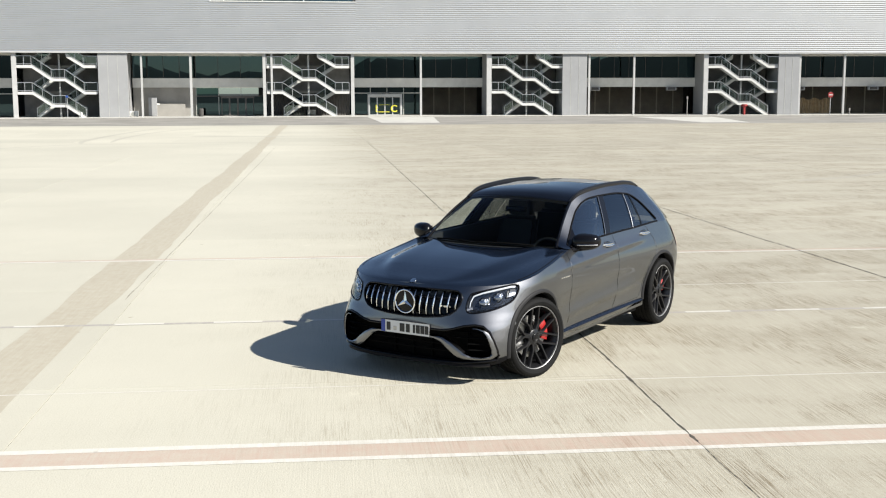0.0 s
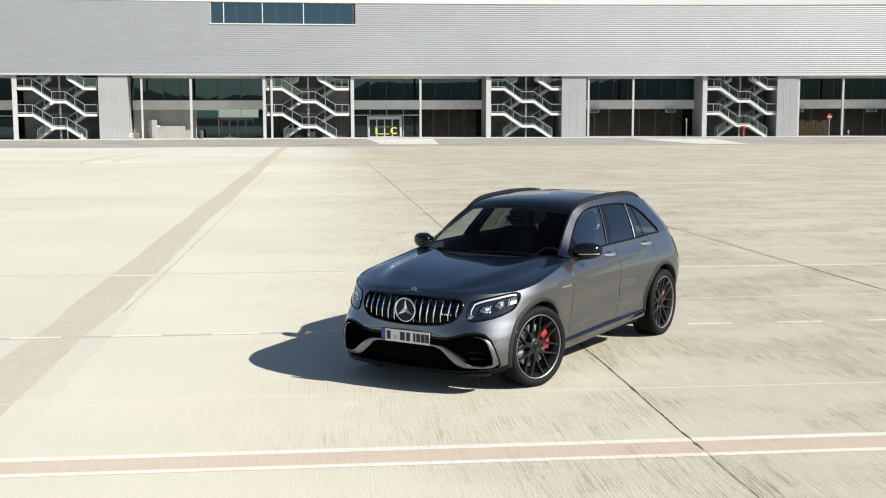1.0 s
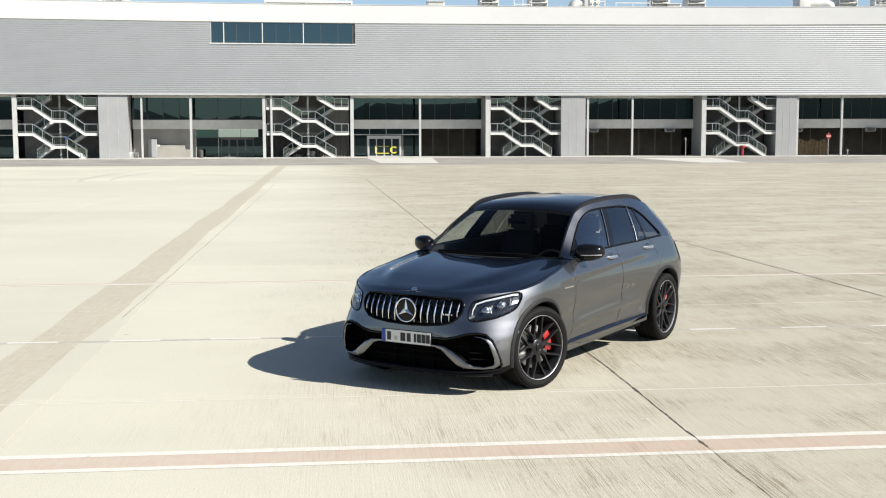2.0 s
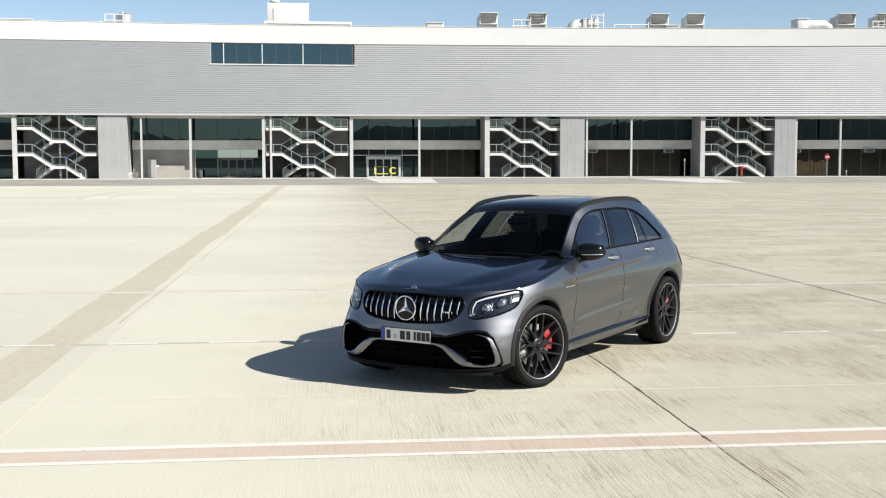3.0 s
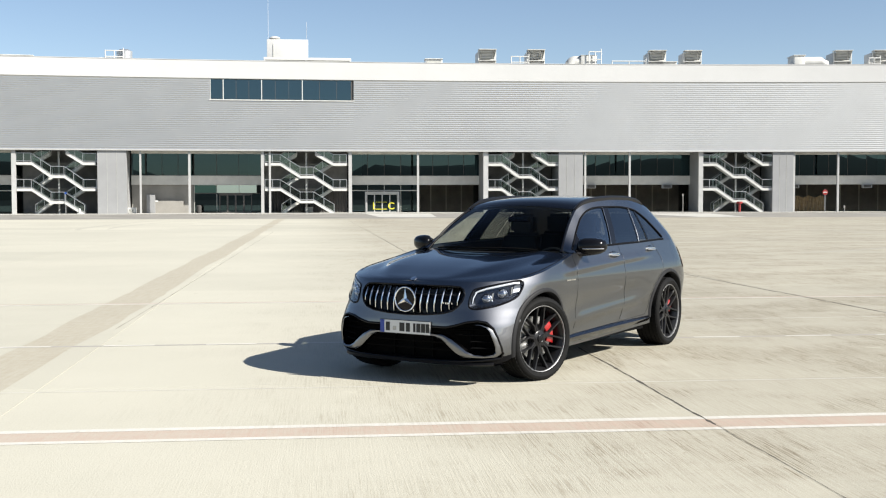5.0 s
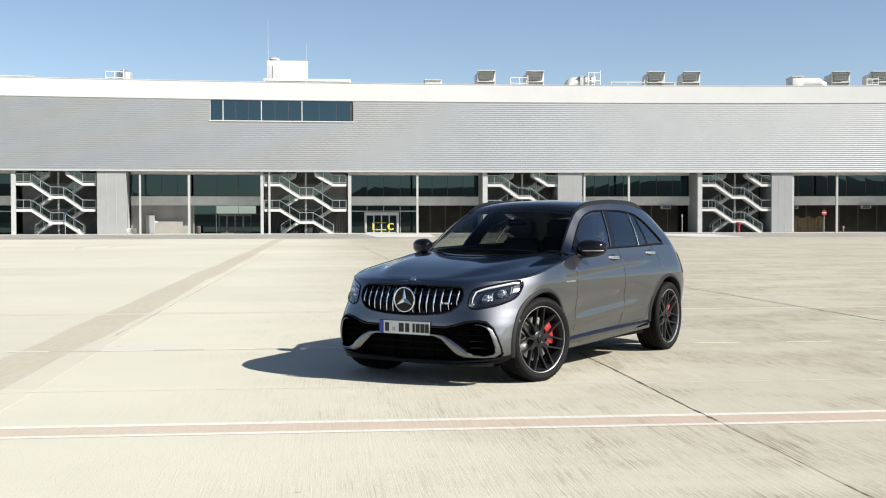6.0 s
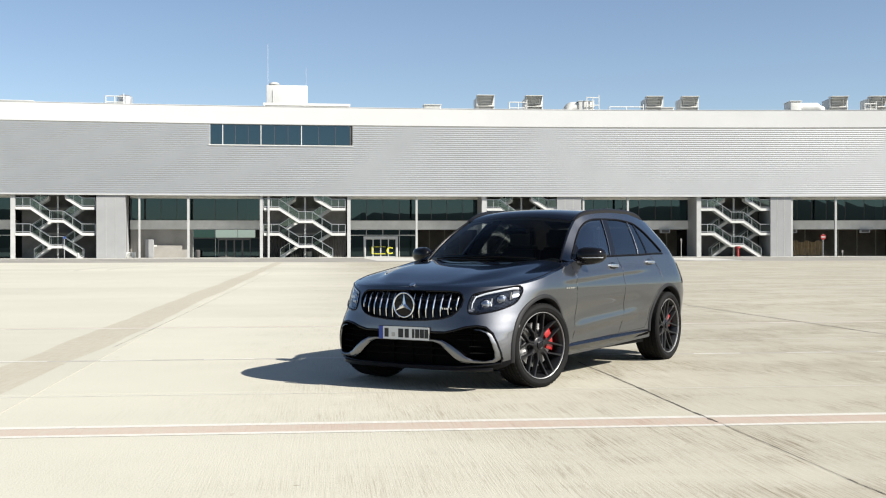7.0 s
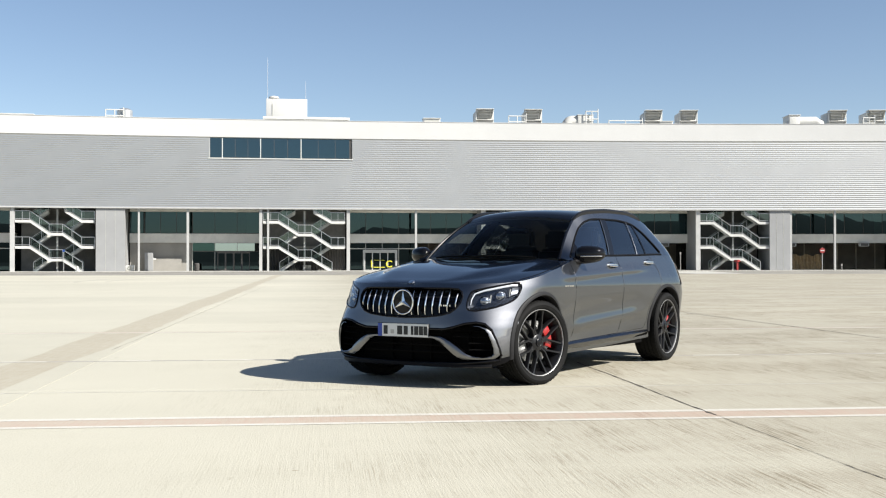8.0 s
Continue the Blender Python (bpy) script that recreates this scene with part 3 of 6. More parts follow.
door2 = empty("glazed_door", pose(*B(-22.15, GLASS_OFF - 0.2, 0.06), rz=turn_at(-22.15)), "dark framed row of glazed doors", "door", kind="structure")
for k in range(4):
    x = -1.76 + k * 0.88
    leaf = part("door_leaf", boxed(x + 0.05, x + 0.83, 0.1, 0.12, 0.05, 1.95), FACADE_GLASS, door2)
    for x0, x1, z0, z1 in ((x, x + 0.09, 0, 2.02), (x + 0.79, x + 0.88, 0, 2.02), (x + 0.09, x + 0.79, 0, 0.1), (x + 0.09, x + 0.79, 1.92, 2.02)):
        part("frame", boxed(x0, x1, 0.07, 0.15, z0, z1), DOOR_FRAME, leaf)
part("lintel", boxed(-1.85, 1.85, 0.02, 0.2, 2.02, 2.18), DOOR_FRAME, door2)

# scissor stairs in the open bays
STEP_Z, STEP_N = 0.176, 8


def railing(bm_rail, bm_glass, a, b, off):
    """Posts, handrail and glass between two floor places a and b, given as (x, z)."""
    (xa, za), (xb, zb) = a, b
    n = max(1, round(abs(xb - xa) / 0.95))
    for i in range(n + 1):
        x, z = xa + (xb - xa) * i / n, za + (zb - za) * i / n
        box(bm_rail, x - 0.025, x + 0.025, off - 0.025, off + 0.025, z - 0.05, z + 0.92)
    for h in (0.92, 0.10):
        hexa(bm_rail, [(xa, off - 0.03, za + h), (xb, off - 0.03, zb + h), (xb, off + 0.03, zb + h), (xa, off + 0.03, za + h),
                       (xa, off - 0.03, za + h + 0.055), (xb, off - 0.03, zb + h + 0.055), (xb, off + 0.03, zb + h + 0.055), (xa, off + 0.03, za + h + 0.055)])
    sheet(bm_glass, [[(xa, off, za + 0.15), (xb, off, zb + 0.15)], [(xa, off, za + 0.90), (xb, off, zb + 0.90)]])


def empty_part(name, parent):
    ob = new(name)
    ob.parent = parent
    ob.empty_display_size = 0.2
    return ob


def flight(thing, a, b, o0, o1):
    """One flight from a up to b, as (x, z), between two depths."""
    (xa, za), (xb, zb) = a, b
    fl = empty_part("stair_flight", thing)
    for o in (o0, o1 - 0.08):
        bm = bmesh.new()
        hexa(bm, [(xa, o, za - 0.27), (xb, o, zb - 0.27), (xb, o + 0.08, zb - 0.27), (xa, o + 0.08, za - 0.27), (xa, o, za + 0.04), (xb, o, zb + 0.04), (xb, o + 0.08, zb + 0.04), (xa, o + 0.08, za + 0.04)])
        part("stringer", bm, WHITE_STEEL, fl, "white steel stringer", smooth=0)
    bm = bmesh.new()
    n = max(2, round(abs(zb - za) / STEP_Z))
    for i in range(n):
        x0, x1 = xa + (xb - xa) * i / n, xa + (xb - xa) * (i + 1) / n
        z = za + (zb - za) * (i + 1) / n
        box(bm, min(x0, x1), max(x0, x1), o0 + 0.08, o1 - 0.08, z - 0.06, z)
    tagged(part("treads", bm, COLUMN, fl, "grey steel treads", smooth=0), kind="stuff")
    for o in (o0 + 0.03, o1 - 0.03):
        r, gl = bmesh.new(), bmesh.new()
        railing(r, gl, a, b, o)
        part("railing", r, GALVANISED, fl, "grey steel railing", smooth=0)
        part("glass_panel", gl, RAIL_GLASS, fl, "clear glass balustrade", smooth=0)


def landing(thing, x0, x1, z, o0, o1, rails):
    ld = part("landing", boxed(x0, x1, o0, o1, z - 0.27, z), WHITE_STEEL, thing, "white steel landing", smooth=0)
    for o in rails:
        r, gl = bmesh.new(), bmesh.new()
        railing(r, gl, (x0, z), (x1, z), o)
        part("railing", r, GALVANISED, ld, "grey steel railing", smooth=0)
        part("glass_panel", gl, RAIL_GLASS, ld, "clear glass balustrade", smooth=0)


def staircase(w):
    """Scissor stairs that fill a bay w metres wide; the origin is its left end at the ground."""
    th = empty("scissor_staircase", Matrix.Identity(4), "white steel scissor stairs with glass balustrades in an open bay", "staircase", "stairs along the building")
    f0, f1, b0, b1 = 0.35, 1.65, 2.0, 3.3
    k = w / 7.95
    xl, xm0, xm1, xr = 1.47 * k, 3.40 * k, 4.72 * k, 6.62 * k
    Z = [0.0, 1.32, 2.64, 4.0, 5.36]
    flight(th, (xr + 0.1, Z[0]), (xm1, Z[1]), f0, f1)
    flight(th, (xm0, Z[1]), (xl, Z[2]), f0, f1)
    flight(th, (xr, Z[2]), (xm1, Z[3]), f0, f1)
    flight(th, (xm0, Z[3]), (xl, Z[4]), f0, f1)
    flight(th, (xr, Z[4]), (xm1 + 0.2, 6.45), f0, f1)
    flight(th, (xl + 0.15, Z[0]), (xm0, Z[1]), b0, b1)
    flight(th, (xm1, Z[1]), (xr, Z[2]), b0, b1)
    flight(th, (xl, Z[2]), (xm0, Z[3]), b0, b1)
    flight(th, (xm1, Z[3]), (xr, Z[4]), b0, b1)
    flight(th, (xl, Z[4]), (xm0 - 0.3, 6.4), b0, b1)
    for z in (Z[1], Z[3]):
        landing(th, xm0, xm1, z, f0, f1, (f0 + 0.03,))
        landing(th, xm0, xm1, z, b0, b1, ())
    for z in (Z[2], Z[4]):
        landing(th, 0.0, xl, z, f0, b1, (f0 + 0.03,))
        landing(th, xr, w, z, f0, b1, (f0 + 0.03,))
    part("centre_post", boxed(3.95 * k, 4.12 * k, 1.75, 1.9, 0, 6.55), COLUMN, th, smooth=0)
    return th


stairs = staircase(7.95)
BAY_X = [(-43.97, 7.95), (5.04, 7.75), (28.85, 7.72), (52.9, 7.7), (-68.2, 7.9)]
stairs.matrix_world = pose(*B(BAY_X[0][0], 0.0, 0.06), rz=turn_at(-40))
for x, w in BAY_X[1:]:
    copy_thing(stairs, pose(*B(x, 0.0, 0.06), rz=turn_at(x + 4)))
wide = staircase(8.75)
wide.matrix_world = pose(*B(-19.0, 0.0, 0.06), rz=turn_at(-15))
for a, b in ((-44.0, -36.05), (-19.0, -10.1), (5.04, 12.77), (28.85, 36.55), (52.9, 60.4), (-68, -60.3)):
    part("recess_wall", ran(a, b, 5.2, 5.4, 0.05, Z_SOFFIT), RECESS_WALL, building, "grey wall behind the stairs")
    part("floor_slab", ran(a, b, 3.4, 5.2, 2.5, 2.77), BEIGE_WALL, building)
    part("floor_slab", ran(a, b, 3.4, 5.2, 5.22, 5.49), BEIGE_WALL, building)

# ---- things along the pavement ----
def condenser(x, off, z, label):
    th = empty("air_conditioner", pose(*B(x, off, z), rz=turn_at(x)), label, "air conditioner")
    part("casing", boxed(-0.45, 0.45, 0, 0.34, 0.05, 0.62, bevel=0.02), WHITE_STEEL, th)
    bm = bmesh.new()
    for k in range(7):
        a = [(0.22 * math.cos(t * math.tau / 24) * (k + 1) / 7 - 0.1, -0.012, 0.33 + 0.22 * math.sin(t * math.tau / 24) * (k + 1) / 7) for t in range(24)]
        tube(bm, a, 0.006, 5, closed=True)
    part("fan_grille", bm, LOUVRE, th)
    for sx in (-0.35, 0.29):
        part("foot", boxed(sx, sx + 0.06, 0.02, 0.32, 0, 0.05), LOUVRE, th)
    return th


condenser(-32.7, 0.9, 0.06, "small white outdoor air-conditioning unit on the pavement")
condenser(-14.3, 4.0, 0.06, "small white outdoor air-conditioning unit under the stairs")
for x in (17.0, 25.6, 40.0, 48.2):
    bx = empty("ceiling_cassette", pose(*B(x, 3.55, 2.72), rz=turn_at(x)), "small grey fan unit hung below the spandrel", "fan unit")
    part("casing", boxed(-0.55, 0.55, 0, 0.5, 0, 0.42, bevel=0.02), GREY_PANEL, bx)
    part("inlet", boxed(-0.42, 0.42, -0.012, 0.02, 0.06, 0.36), DARK_WALL, bx)
panel = empty("folded_panel", pose(*B(-29.5, 3.95, 0.06), rz=turn_at(-29.5)), "beige board leaning on the beige wall", "panel")
part("board", boxed(-1.6, 1.9, 0.3, 0.4, 0.0, 1.35), BEIGE_WALL, panel)
part("label", boxed(-1.1, -0.8, 0.27, 0.3, 1.2, 1.4), WHITE_STEEL, panel)
wb = empty("white_cabinet", pose(*B(-31.0, 3.75, 0.06), rz=turn_at(-31)), "tall grey metal cabinet against the wall", "cabinet")
part("body", boxed(-0.45, 0.45, 0, 0.6, 0, 2.0, bevel=0.02), GREY_PANEL, wb)
part("door", boxed(-0.42, 0.42, -0.02, 0.0, 0.05, 1.95), GREY_PANEL, wb)
bn = empty("litter_bin", pose(*B(-25.9, 1.3, 0.06)), "dark cylindrical litter bin by the glazing", "bin")
bm = bmesh.new()
tube(bm, [(0, 0, 0), (0, 0, 0.05), (0, 0, 0.75), (0, 0, 0.85)], [0.22, 0.25, 0.27, 0.2], 20)
part("body", bm, DARK_WALL, bn)

# no-entry sign
sign = empty("road_sign", pose(41.85, 126.75, 0.06, rz=3), "round red no-entry sign on a grey post", "road sign")
bm = bmesh.new()
tube(bm, [(0, 0, 0), (0, 0, 2.5)], 0.035, 10)
part("post", bm, GALVANISED, sign)
bm = bmesh.new()
tube(bm, [(0, -0.06, 2.15), (0, -0.04, 2.15)], 0.30, 32)
disc = part("disc", bm, RED, sign)
part("bar", boxed(-0.21, 0.21, -0.075, -0.06, 2.10, 2.20), WHITE_STEEL, disc, "white bar")
hyd = empty("fire_hydrant", pose(*B(32.75, -0.4, 0.06)), "red fire hydrant standpipe before the stairs", "hydrant")
bm = bmesh.new()
tube(bm, [(0, 0, 0), (0, 0, 0.9), (0, 0, 0.92), (0, 0, 1.15)], [0.13, 0.13, 0.28, 0.28], 14)
part("barrel", bm, RED, hyd)
bm = bmesh.new()
tube(bm, [(-0.34, 0, 1.0), (0.34, 0, 1.0)], 0.1, 12)
part("outlet", bm, RED, hyd)
for x, off, h in ((26.4, -0.6, 2.0), (44.3, -0.5, 0.7)):
    bo = empty("bollard", pose(*B(x, off, 0.06)), "thin pale metal post on the pavement", "post")
    bm = bmesh.new()
    tube(bm, [(0, 0, 0), (0, 0, h)], 0.05, 10)
    part("shaft", bm, RECESS_WALL, bo)
    part("cap", boxed(-0.08, 0.08, -0.05, 0.05, h - 0.28, h), RECESS_WALL, bo)

# a round blue sign and a short white post at the foot of the stairs
blue = empty("stair_sign", pose(*B(-39.2, 0.2, 0.06), rz=turn_at(-39)), "small round blue sign on a thin post beside the stairs", "sign")
bm = bmesh.new()
tube(bm, [(0, 0, 0), (0, 0, 2.3)], 0.03, 8)
part("post", bm, GALVANISED, blue)
bm = bmesh.new()
tube(bm, [(0, -0.05, 2.15), (0, -0.035, 2.15)], 0.13, 20)
part("disc", bm, SIGN_BLUE, blue, "blue disc")
stub = empty("short_post", pose(*B(-37.8, -0.3, 0.06)), "short white post on the pavement by the stairs", "post")
bm = bmesh.new()
tube(bm, [(0, 0, 0), (0, 0, 0.5), (0, 0, 0.56)], [0.11, 0.11, 0.06], 12)
part("shaft", bm, WHITE_STEEL, stub)
part("base", boxed(-0.2, 0.2, -0.15, 0.15, 0, 0.08), WHITE_STEEL, stub)

# ---- roof plant ----
def hood_unit(w, h):
    """A roof unit with a flared louvred cowl towards the apron."""
    th = empty("roof_air_unit", Matrix.Identity(4), "cream rooftop ventilation unit with a flared louvred cowl", "ventilation unit", "roof units")
    part("housing", boxed(-w / 2, w / 2, 0.5, 3.4, -0.6, h * 0.93, bevel=0.03), HVAC_PAINT, th)
    for z0, z1, d in ((h * 0.50, h * 0.97, -0.70), (h * 0.06, h * 0.42, -0.32)):
        # a flared mouth: dark throat, four pale lips, three slats
        q = [(-w * 0.36, 0.30, z0 + 0.06), (w * 0.36, 0.30, z0 + 0.06), (w * 0.36, 0.30, z1 - 0.10), (-w * 0.36, 0.30, z1 - 0.10)]
        o = [(-w * 0.40, 0.0, z0), (w * 0.40, 0.0, z0), (w * 0.49, d, z1), (-w * 0.49, d, z1)]
        bm = bmesh.new()
        sheet(bm, [[Vector(p) for p in q], [Vector(p) for p in o]], closed=True)
        part("cowl", bm, HVAC_PAINT, th, "flared pale cowl", smooth=0)
        bm = bmesh.new()
        bm.faces.new([bm.verts.new(Vector(p) + Vector((0, 0.01, 0))) for p in q])
        part("throat", bm, HVAC_PAINT, th, "dark louvred opening", smooth=0)
        part("hood_top", boxed(-w * 0.52, w * 0.52, d - 0.04, 0.55, z1, z1 + 0.06), WHITE_STEEL, th, smooth=0)
        for k in range(3):
            f = (k + 0.6) / 3.4
            z, y = z0 + (z1 - z0) * f, d * f
            part("louvre", boxed(-w * (0.39 + 0.08 * f), w * (0.39 + 0.08 * f), y + 0.02, y + 0.16, z, z + 0.035), HVAC_PAINT, th, smooth=0)
    for sx in (-1, 1):
        part("side_frame", boxed(sx * w / 2 - 0.06, sx * w / 2 + 0.06, -0.1, 0.1, -0.6, h), WHITE_STEEL, th)
    return th


ROOF = Z_TOP - 0.25
unit = hood_unit(1.95, 2.2)
UNITS = [(5.6, 1.0), (11.1, 0.92), (24.9, 1.0), (28.95, 1.0), (46.0, 1.0), (50.4, 1.0)]
for i, (x, s) in enumerate(UNITS):
    m = pose(*B(x, 6.0, ROOF + 0.35), rz=turn_at(x))
    if i == 0:
        unit.matrix_world = m
    else:
        copy_thing(unit, pose(*B(x, 6.0, ROOF + 0.35), rz=turn_at(x) - 2))
for x, w, h in ((-0.4, 1.9, 1.35), (26.3, 1.5, 1.2), (-44.8, 4.0, 1.0), (-35.0, 2.4, 0.9)):
    cb = empty("roof_unit", pose(*B(x, 5.5, ROOF), rz=turn_at(x)), "low pale rooftop unit with a recessed front", "ventilation unit")
    part("housing", boxed(-w / 2, w / 2, 0, 1.6, -0.02, h, bevel=0.02), HVAC_PAINT, cb)
    part("louvre", boxed(-w / 2 + 0.12, w / 2 - 0.12, -0.02, 0.02, 0.3, h - 0.15), LOUVRE, cb)
    part("lid", boxed(-w / 2 - 0.06, w / 2 + 0.06, -0.15, 1.65, h, h + 0.07), WHITE_STEEL, cb)
# curved and round ducts
for x, w in ((16.2, 2.4), (42.4, 3.4)):
    dc = empty("roof_duct", pose(*B(x, 6.0, ROOF), rz=turn_at(x)), "pale rooftop duct with box and rounded pipe", "duct")
    bm = bmesh.new()
    if w > 3:
        tube(bm, [(-w / 2, 0.2, 0.2), (-w / 2, 0.2, 0.9), (-w / 2 + 0.15, 0.2, 1.2), (-w / 2 + 0.5, 0.2, 1.3), (w / 2 - 0.5, 0.2, 1.3), (w / 2 - 0.1, 0.2, 1.1), (w / 2, 0.2, 0.3)], 0.56, 24)
        part("pipe", bm, HVAC_PAINT, dc)
        part("plenum", boxed(-w / 2 - 0.3, -w / 2 + 0.9, -0.5, 2.2, -0.02, 1.95, bevel=0.03), HVAC_PAINT, dc)
        part("lid", boxed(-w / 2 - 0.4, -w / 2 + 1.0, -0.6, 2.3, 1.95, 2.02), WHITE_STEEL, dc)
    else:
        arc = [(-0.55 + 0.62 * math.cos(math.pi - a * math.pi / 20), 0.2, 0.62 + 0.62 * math.sin(a * math.pi / 20)) for a in range(11)]
        tube(bm, [(-1.17, 0.2, -0.02)] + arc + [(0.0, 0.2, 1.24)], 0.68, 24)
        part("elbow", bm, HVAC_PAINT, dc, "round pale duct elbow")
        part("plenum", boxed(-0.05, 1.75, -0.6, 1.6, -0.02, 1.9, bevel=0.03), HVAC_PAINT, dc)
        part("lid", boxed(-0.1, 1.8, -0.65, 1.65, 1.9, 1.95), WHITE_STEEL, dc)
for x0, x1, h in ((8.2, 10.2, 1.7), (17.0, 18.4, 2.3), (19.6, 23.5, 1.25), (48.7, 50.0, 1.6), (-35.6, -33.7, 1.7)):
    rl = empty("roof_pipework", pose(*B((x0 + x1) / 2, 5.2, ROOF), rz=turn_at(x0)), "white tubular frame and pipes on the roof", "pipework")
    w = x1 - x0
    bm = bmesh.new()
    for z in (h, h * 0.62):
        tube(bm, [(-w / 2, 0, z), (w / 2, 0, z)], 0.06, 8)
    for k in range(3):
        tube(bm, [(-w / 2 + w * k / 2, 0, -0.02), (-w / 2 + w * k / 2, 0, h + (0.3 if k == 2 else 0.05))], 0.055, 8)
    part("frame", bm, WHITE_STEEL, rl)
    bm = bmesh.new()
    tube(bm, [(-w / 2 - 0.4, 0.6, 0.45), (w / 2 + 0.4, 0.6, 0.45)], 0.22, 12)
    part("pipe", bm, GALVANISED, rl)
dr = empty("roof_tank", pose(*B(-33.7, 6.2, ROOF)), "round grey tank on the roof", "tank")
bm = bmesh.new()
tube(bm, [(0, 0, -0.02), (0, 0, 0.9), (0, 0, 1.75), (0, 0, 1.95)], [0.8, 0.85, 0.85, 0.5], 24)
part("shell", bm, GALVANISED, dr)
# stair tower with platform, dome and masts
tw = empty("roof_tower", pose(*B(-16.45, 5.0, ROOF), rz=turn_at(-17.3)), "white rooftop tower on a low platform with vent dome", "roof tower")
part("body", boxed(-2.3, 2.25, 0.3, 4.5, 0.9, 3.3, bevel=0.03), PARAPET, tw)
part("platform", boxed(-2.65, 7.0, -0.3, 5.0, 0.98, 1.25), WHITE_STEEL, tw)
part("louvre_band", boxed(-2.4, 6.8, 0.1, 4.8, 0.0, 0.98), LOUVRE, tw)
for x in (-2.6, 1.9, 6.85):
    part("post", boxed(x, x + 0.12, -0.3, 0.0, -0.02, 1.0), WHITE_STEEL, tw)
bm = bmesh.new()
tube(bm, [(-1.45, 1.5, 3.3), (-1.45, 1.5, 3.5), (-1.45, 1.5, 3.52), (-1.45, 1.5, 3.68), (-1.45, 1.5, 3.78)], [0.3, 0.3, 0.62, 0.5, 0.15], 24)
part("vent_dome", bm, WHITE_STEEL, tw)
part("ladder_rail", boxed(-1.62, -1.56, 0.24, 0.3, 1.3, 2.7), LOUVRE, tw)
for x, h in ((-2.15, 8.0), (2.1, 5.4)):
    bm = bmesh.new()
    tube(bm, [(x, 1.0, 0.9), (x, 1.0, h)], [0.03, 0.015], 6)
    part("mast", bm, GALVANISED, tw, "thin antenna mast")

# ---- the car: shape functions, x forward, y to its left, z up, origin on the ground between the axles ----
def smooth_curve(pts):
    """A smooth curve through (x, value) pairs."""
    xs = np.array([p[0] for p in pts], float)
    ys = np.array([p[1] for p in pts], float)
    o = np.argsort(xs)
    xs, ys = xs[o], ys[o]
    h, d = np.diff(xs), np.diff(ys) / np.diff(xs)
    m = np.zeros(len(xs))
    m[0], m[-1] = d[0], d[-1]
    for i in range(1, len(xs) - 1):
        if d[i - 1] * d[i] > 0:
            w1, w2 = 2 * h[i] + h[i - 1], h[i] + 2 * h[i - 1]
            m[i] = (w1 + w2) / (w1 / d[i - 1] + w2 / d[i])

    def f(x):
        x = min(max(x, xs[0]), xs[-1])
        i = min(max(int(np.searchsorted(xs, x)) - 1, 0), len(h) - 1)
        t = (x - xs[i]) / h[i]
        return float((1 + 2 * t) * (1 - t) ** 2 * ys[i] + t * (1 - t) ** 2 * h[i] * m[i] + t * t * (3 - 2 * t) * ys[i + 1] + t * t * (t - 1) * h[i] * m[i + 1])
    return f


width_z = smooth_curve([(0.15, 0.86), (0.24, 0.895), (0.34, 0.905), (0.45, 0.908), (0.56, 0.918), (0.66, 0.932), (0.76, 0.942), (0.84, 0.944), (0.91, 0.934), (0.98, 0.914), (1.06, 0.888), (1.13, 0.866), (1.18, 0.850)])
width_x = smooth_curve([(-2.1, 0.955), (-1.6, 1.0), (-1.2, 1.006), (-0.6, 0.995), (0.0, 0.990), (0.6, 0.997), (1.15, 1.018), (1.5, 1.018)])
nose_x = smooth_curve([(0.14, 2.00), (0.20, 2.06), (0.28, 2.09), (0.42, 2.10), (0.52, 2.095), (0.60, 2.085), (0.70, 2.075), (0.80, 2.045), (0.87, 2.00), (0.95, 1.93)])
nose_n = smooth_curve([(0.15, 3.75), (0.30, 4.15), (0.40, 4.15), (0.5, 3.95), (0.58, 3.5), (0.66, 2.98), (0.75, 2.7), (0.87, 2.55), (0.95, 2.5)])
tail_x = smooth_curve([(0.2, -2.24), (0.4, -2.32), (0.6, -2.36), (0.73, -2.355), (0.83, -2.303), (0.93, -2.254), (1.05, -2.207), (1.15, -2.09)])
shoulder_z = smooth_curve([(2.1, 0.868), (1.9, 0.878), (1.7, 0.893), (1.44, 0.938), (1.2, 0.980), (1.0, 1.015), (0.8, 1.055), (0.64, 1.085), (0.4, 1.105), (0.0, 1.125), (-0.9, 1.146), (-1.45, 1.160), (-1.8, 1.150), (-1.95, 1.122), (-2.1, 1.07), (-2.35, 0.98)])
bottom_z = smooth_curve([(2.1, 0.185), (1.93, 0.19), (1.83, 0.215), (1.7, 0.265), (1.3, 0.27), (0.86, 0.24), (-0.86, 0.29), (-1.6, 0.33), (-2.3, 0.36)])
X_NOSE, X_TAIL = 1.25, -1.55
roof_z = smooth_curve([(0.64, 1.09), (0.45, 1.248), (0.25, 1.390), (0.07, 1.495), (-0.1, 1.547), (-0.4, 1.580), (-0.8, 1.598), (-1.1, 1.597), (-1.41, 1.570), (-1.62, 1.521), (-1.84, 1.406), (-2.0, 1.265), (-2.1, 1.167), (-2.14, 1.125)])
roof_y = smooth_curve([(0.64, 0.745), (0.45, 0.695), (0.25, 0.645), (0.07, 0.605), (-0.4, 0.602), (-1.0, 0.598), (-1.5, 0.588), (-1.7, 0.597), (-1.85, 0.622), (-2.0, 0.665), (-2.1, 0.70), (-2.14, 0.715)])


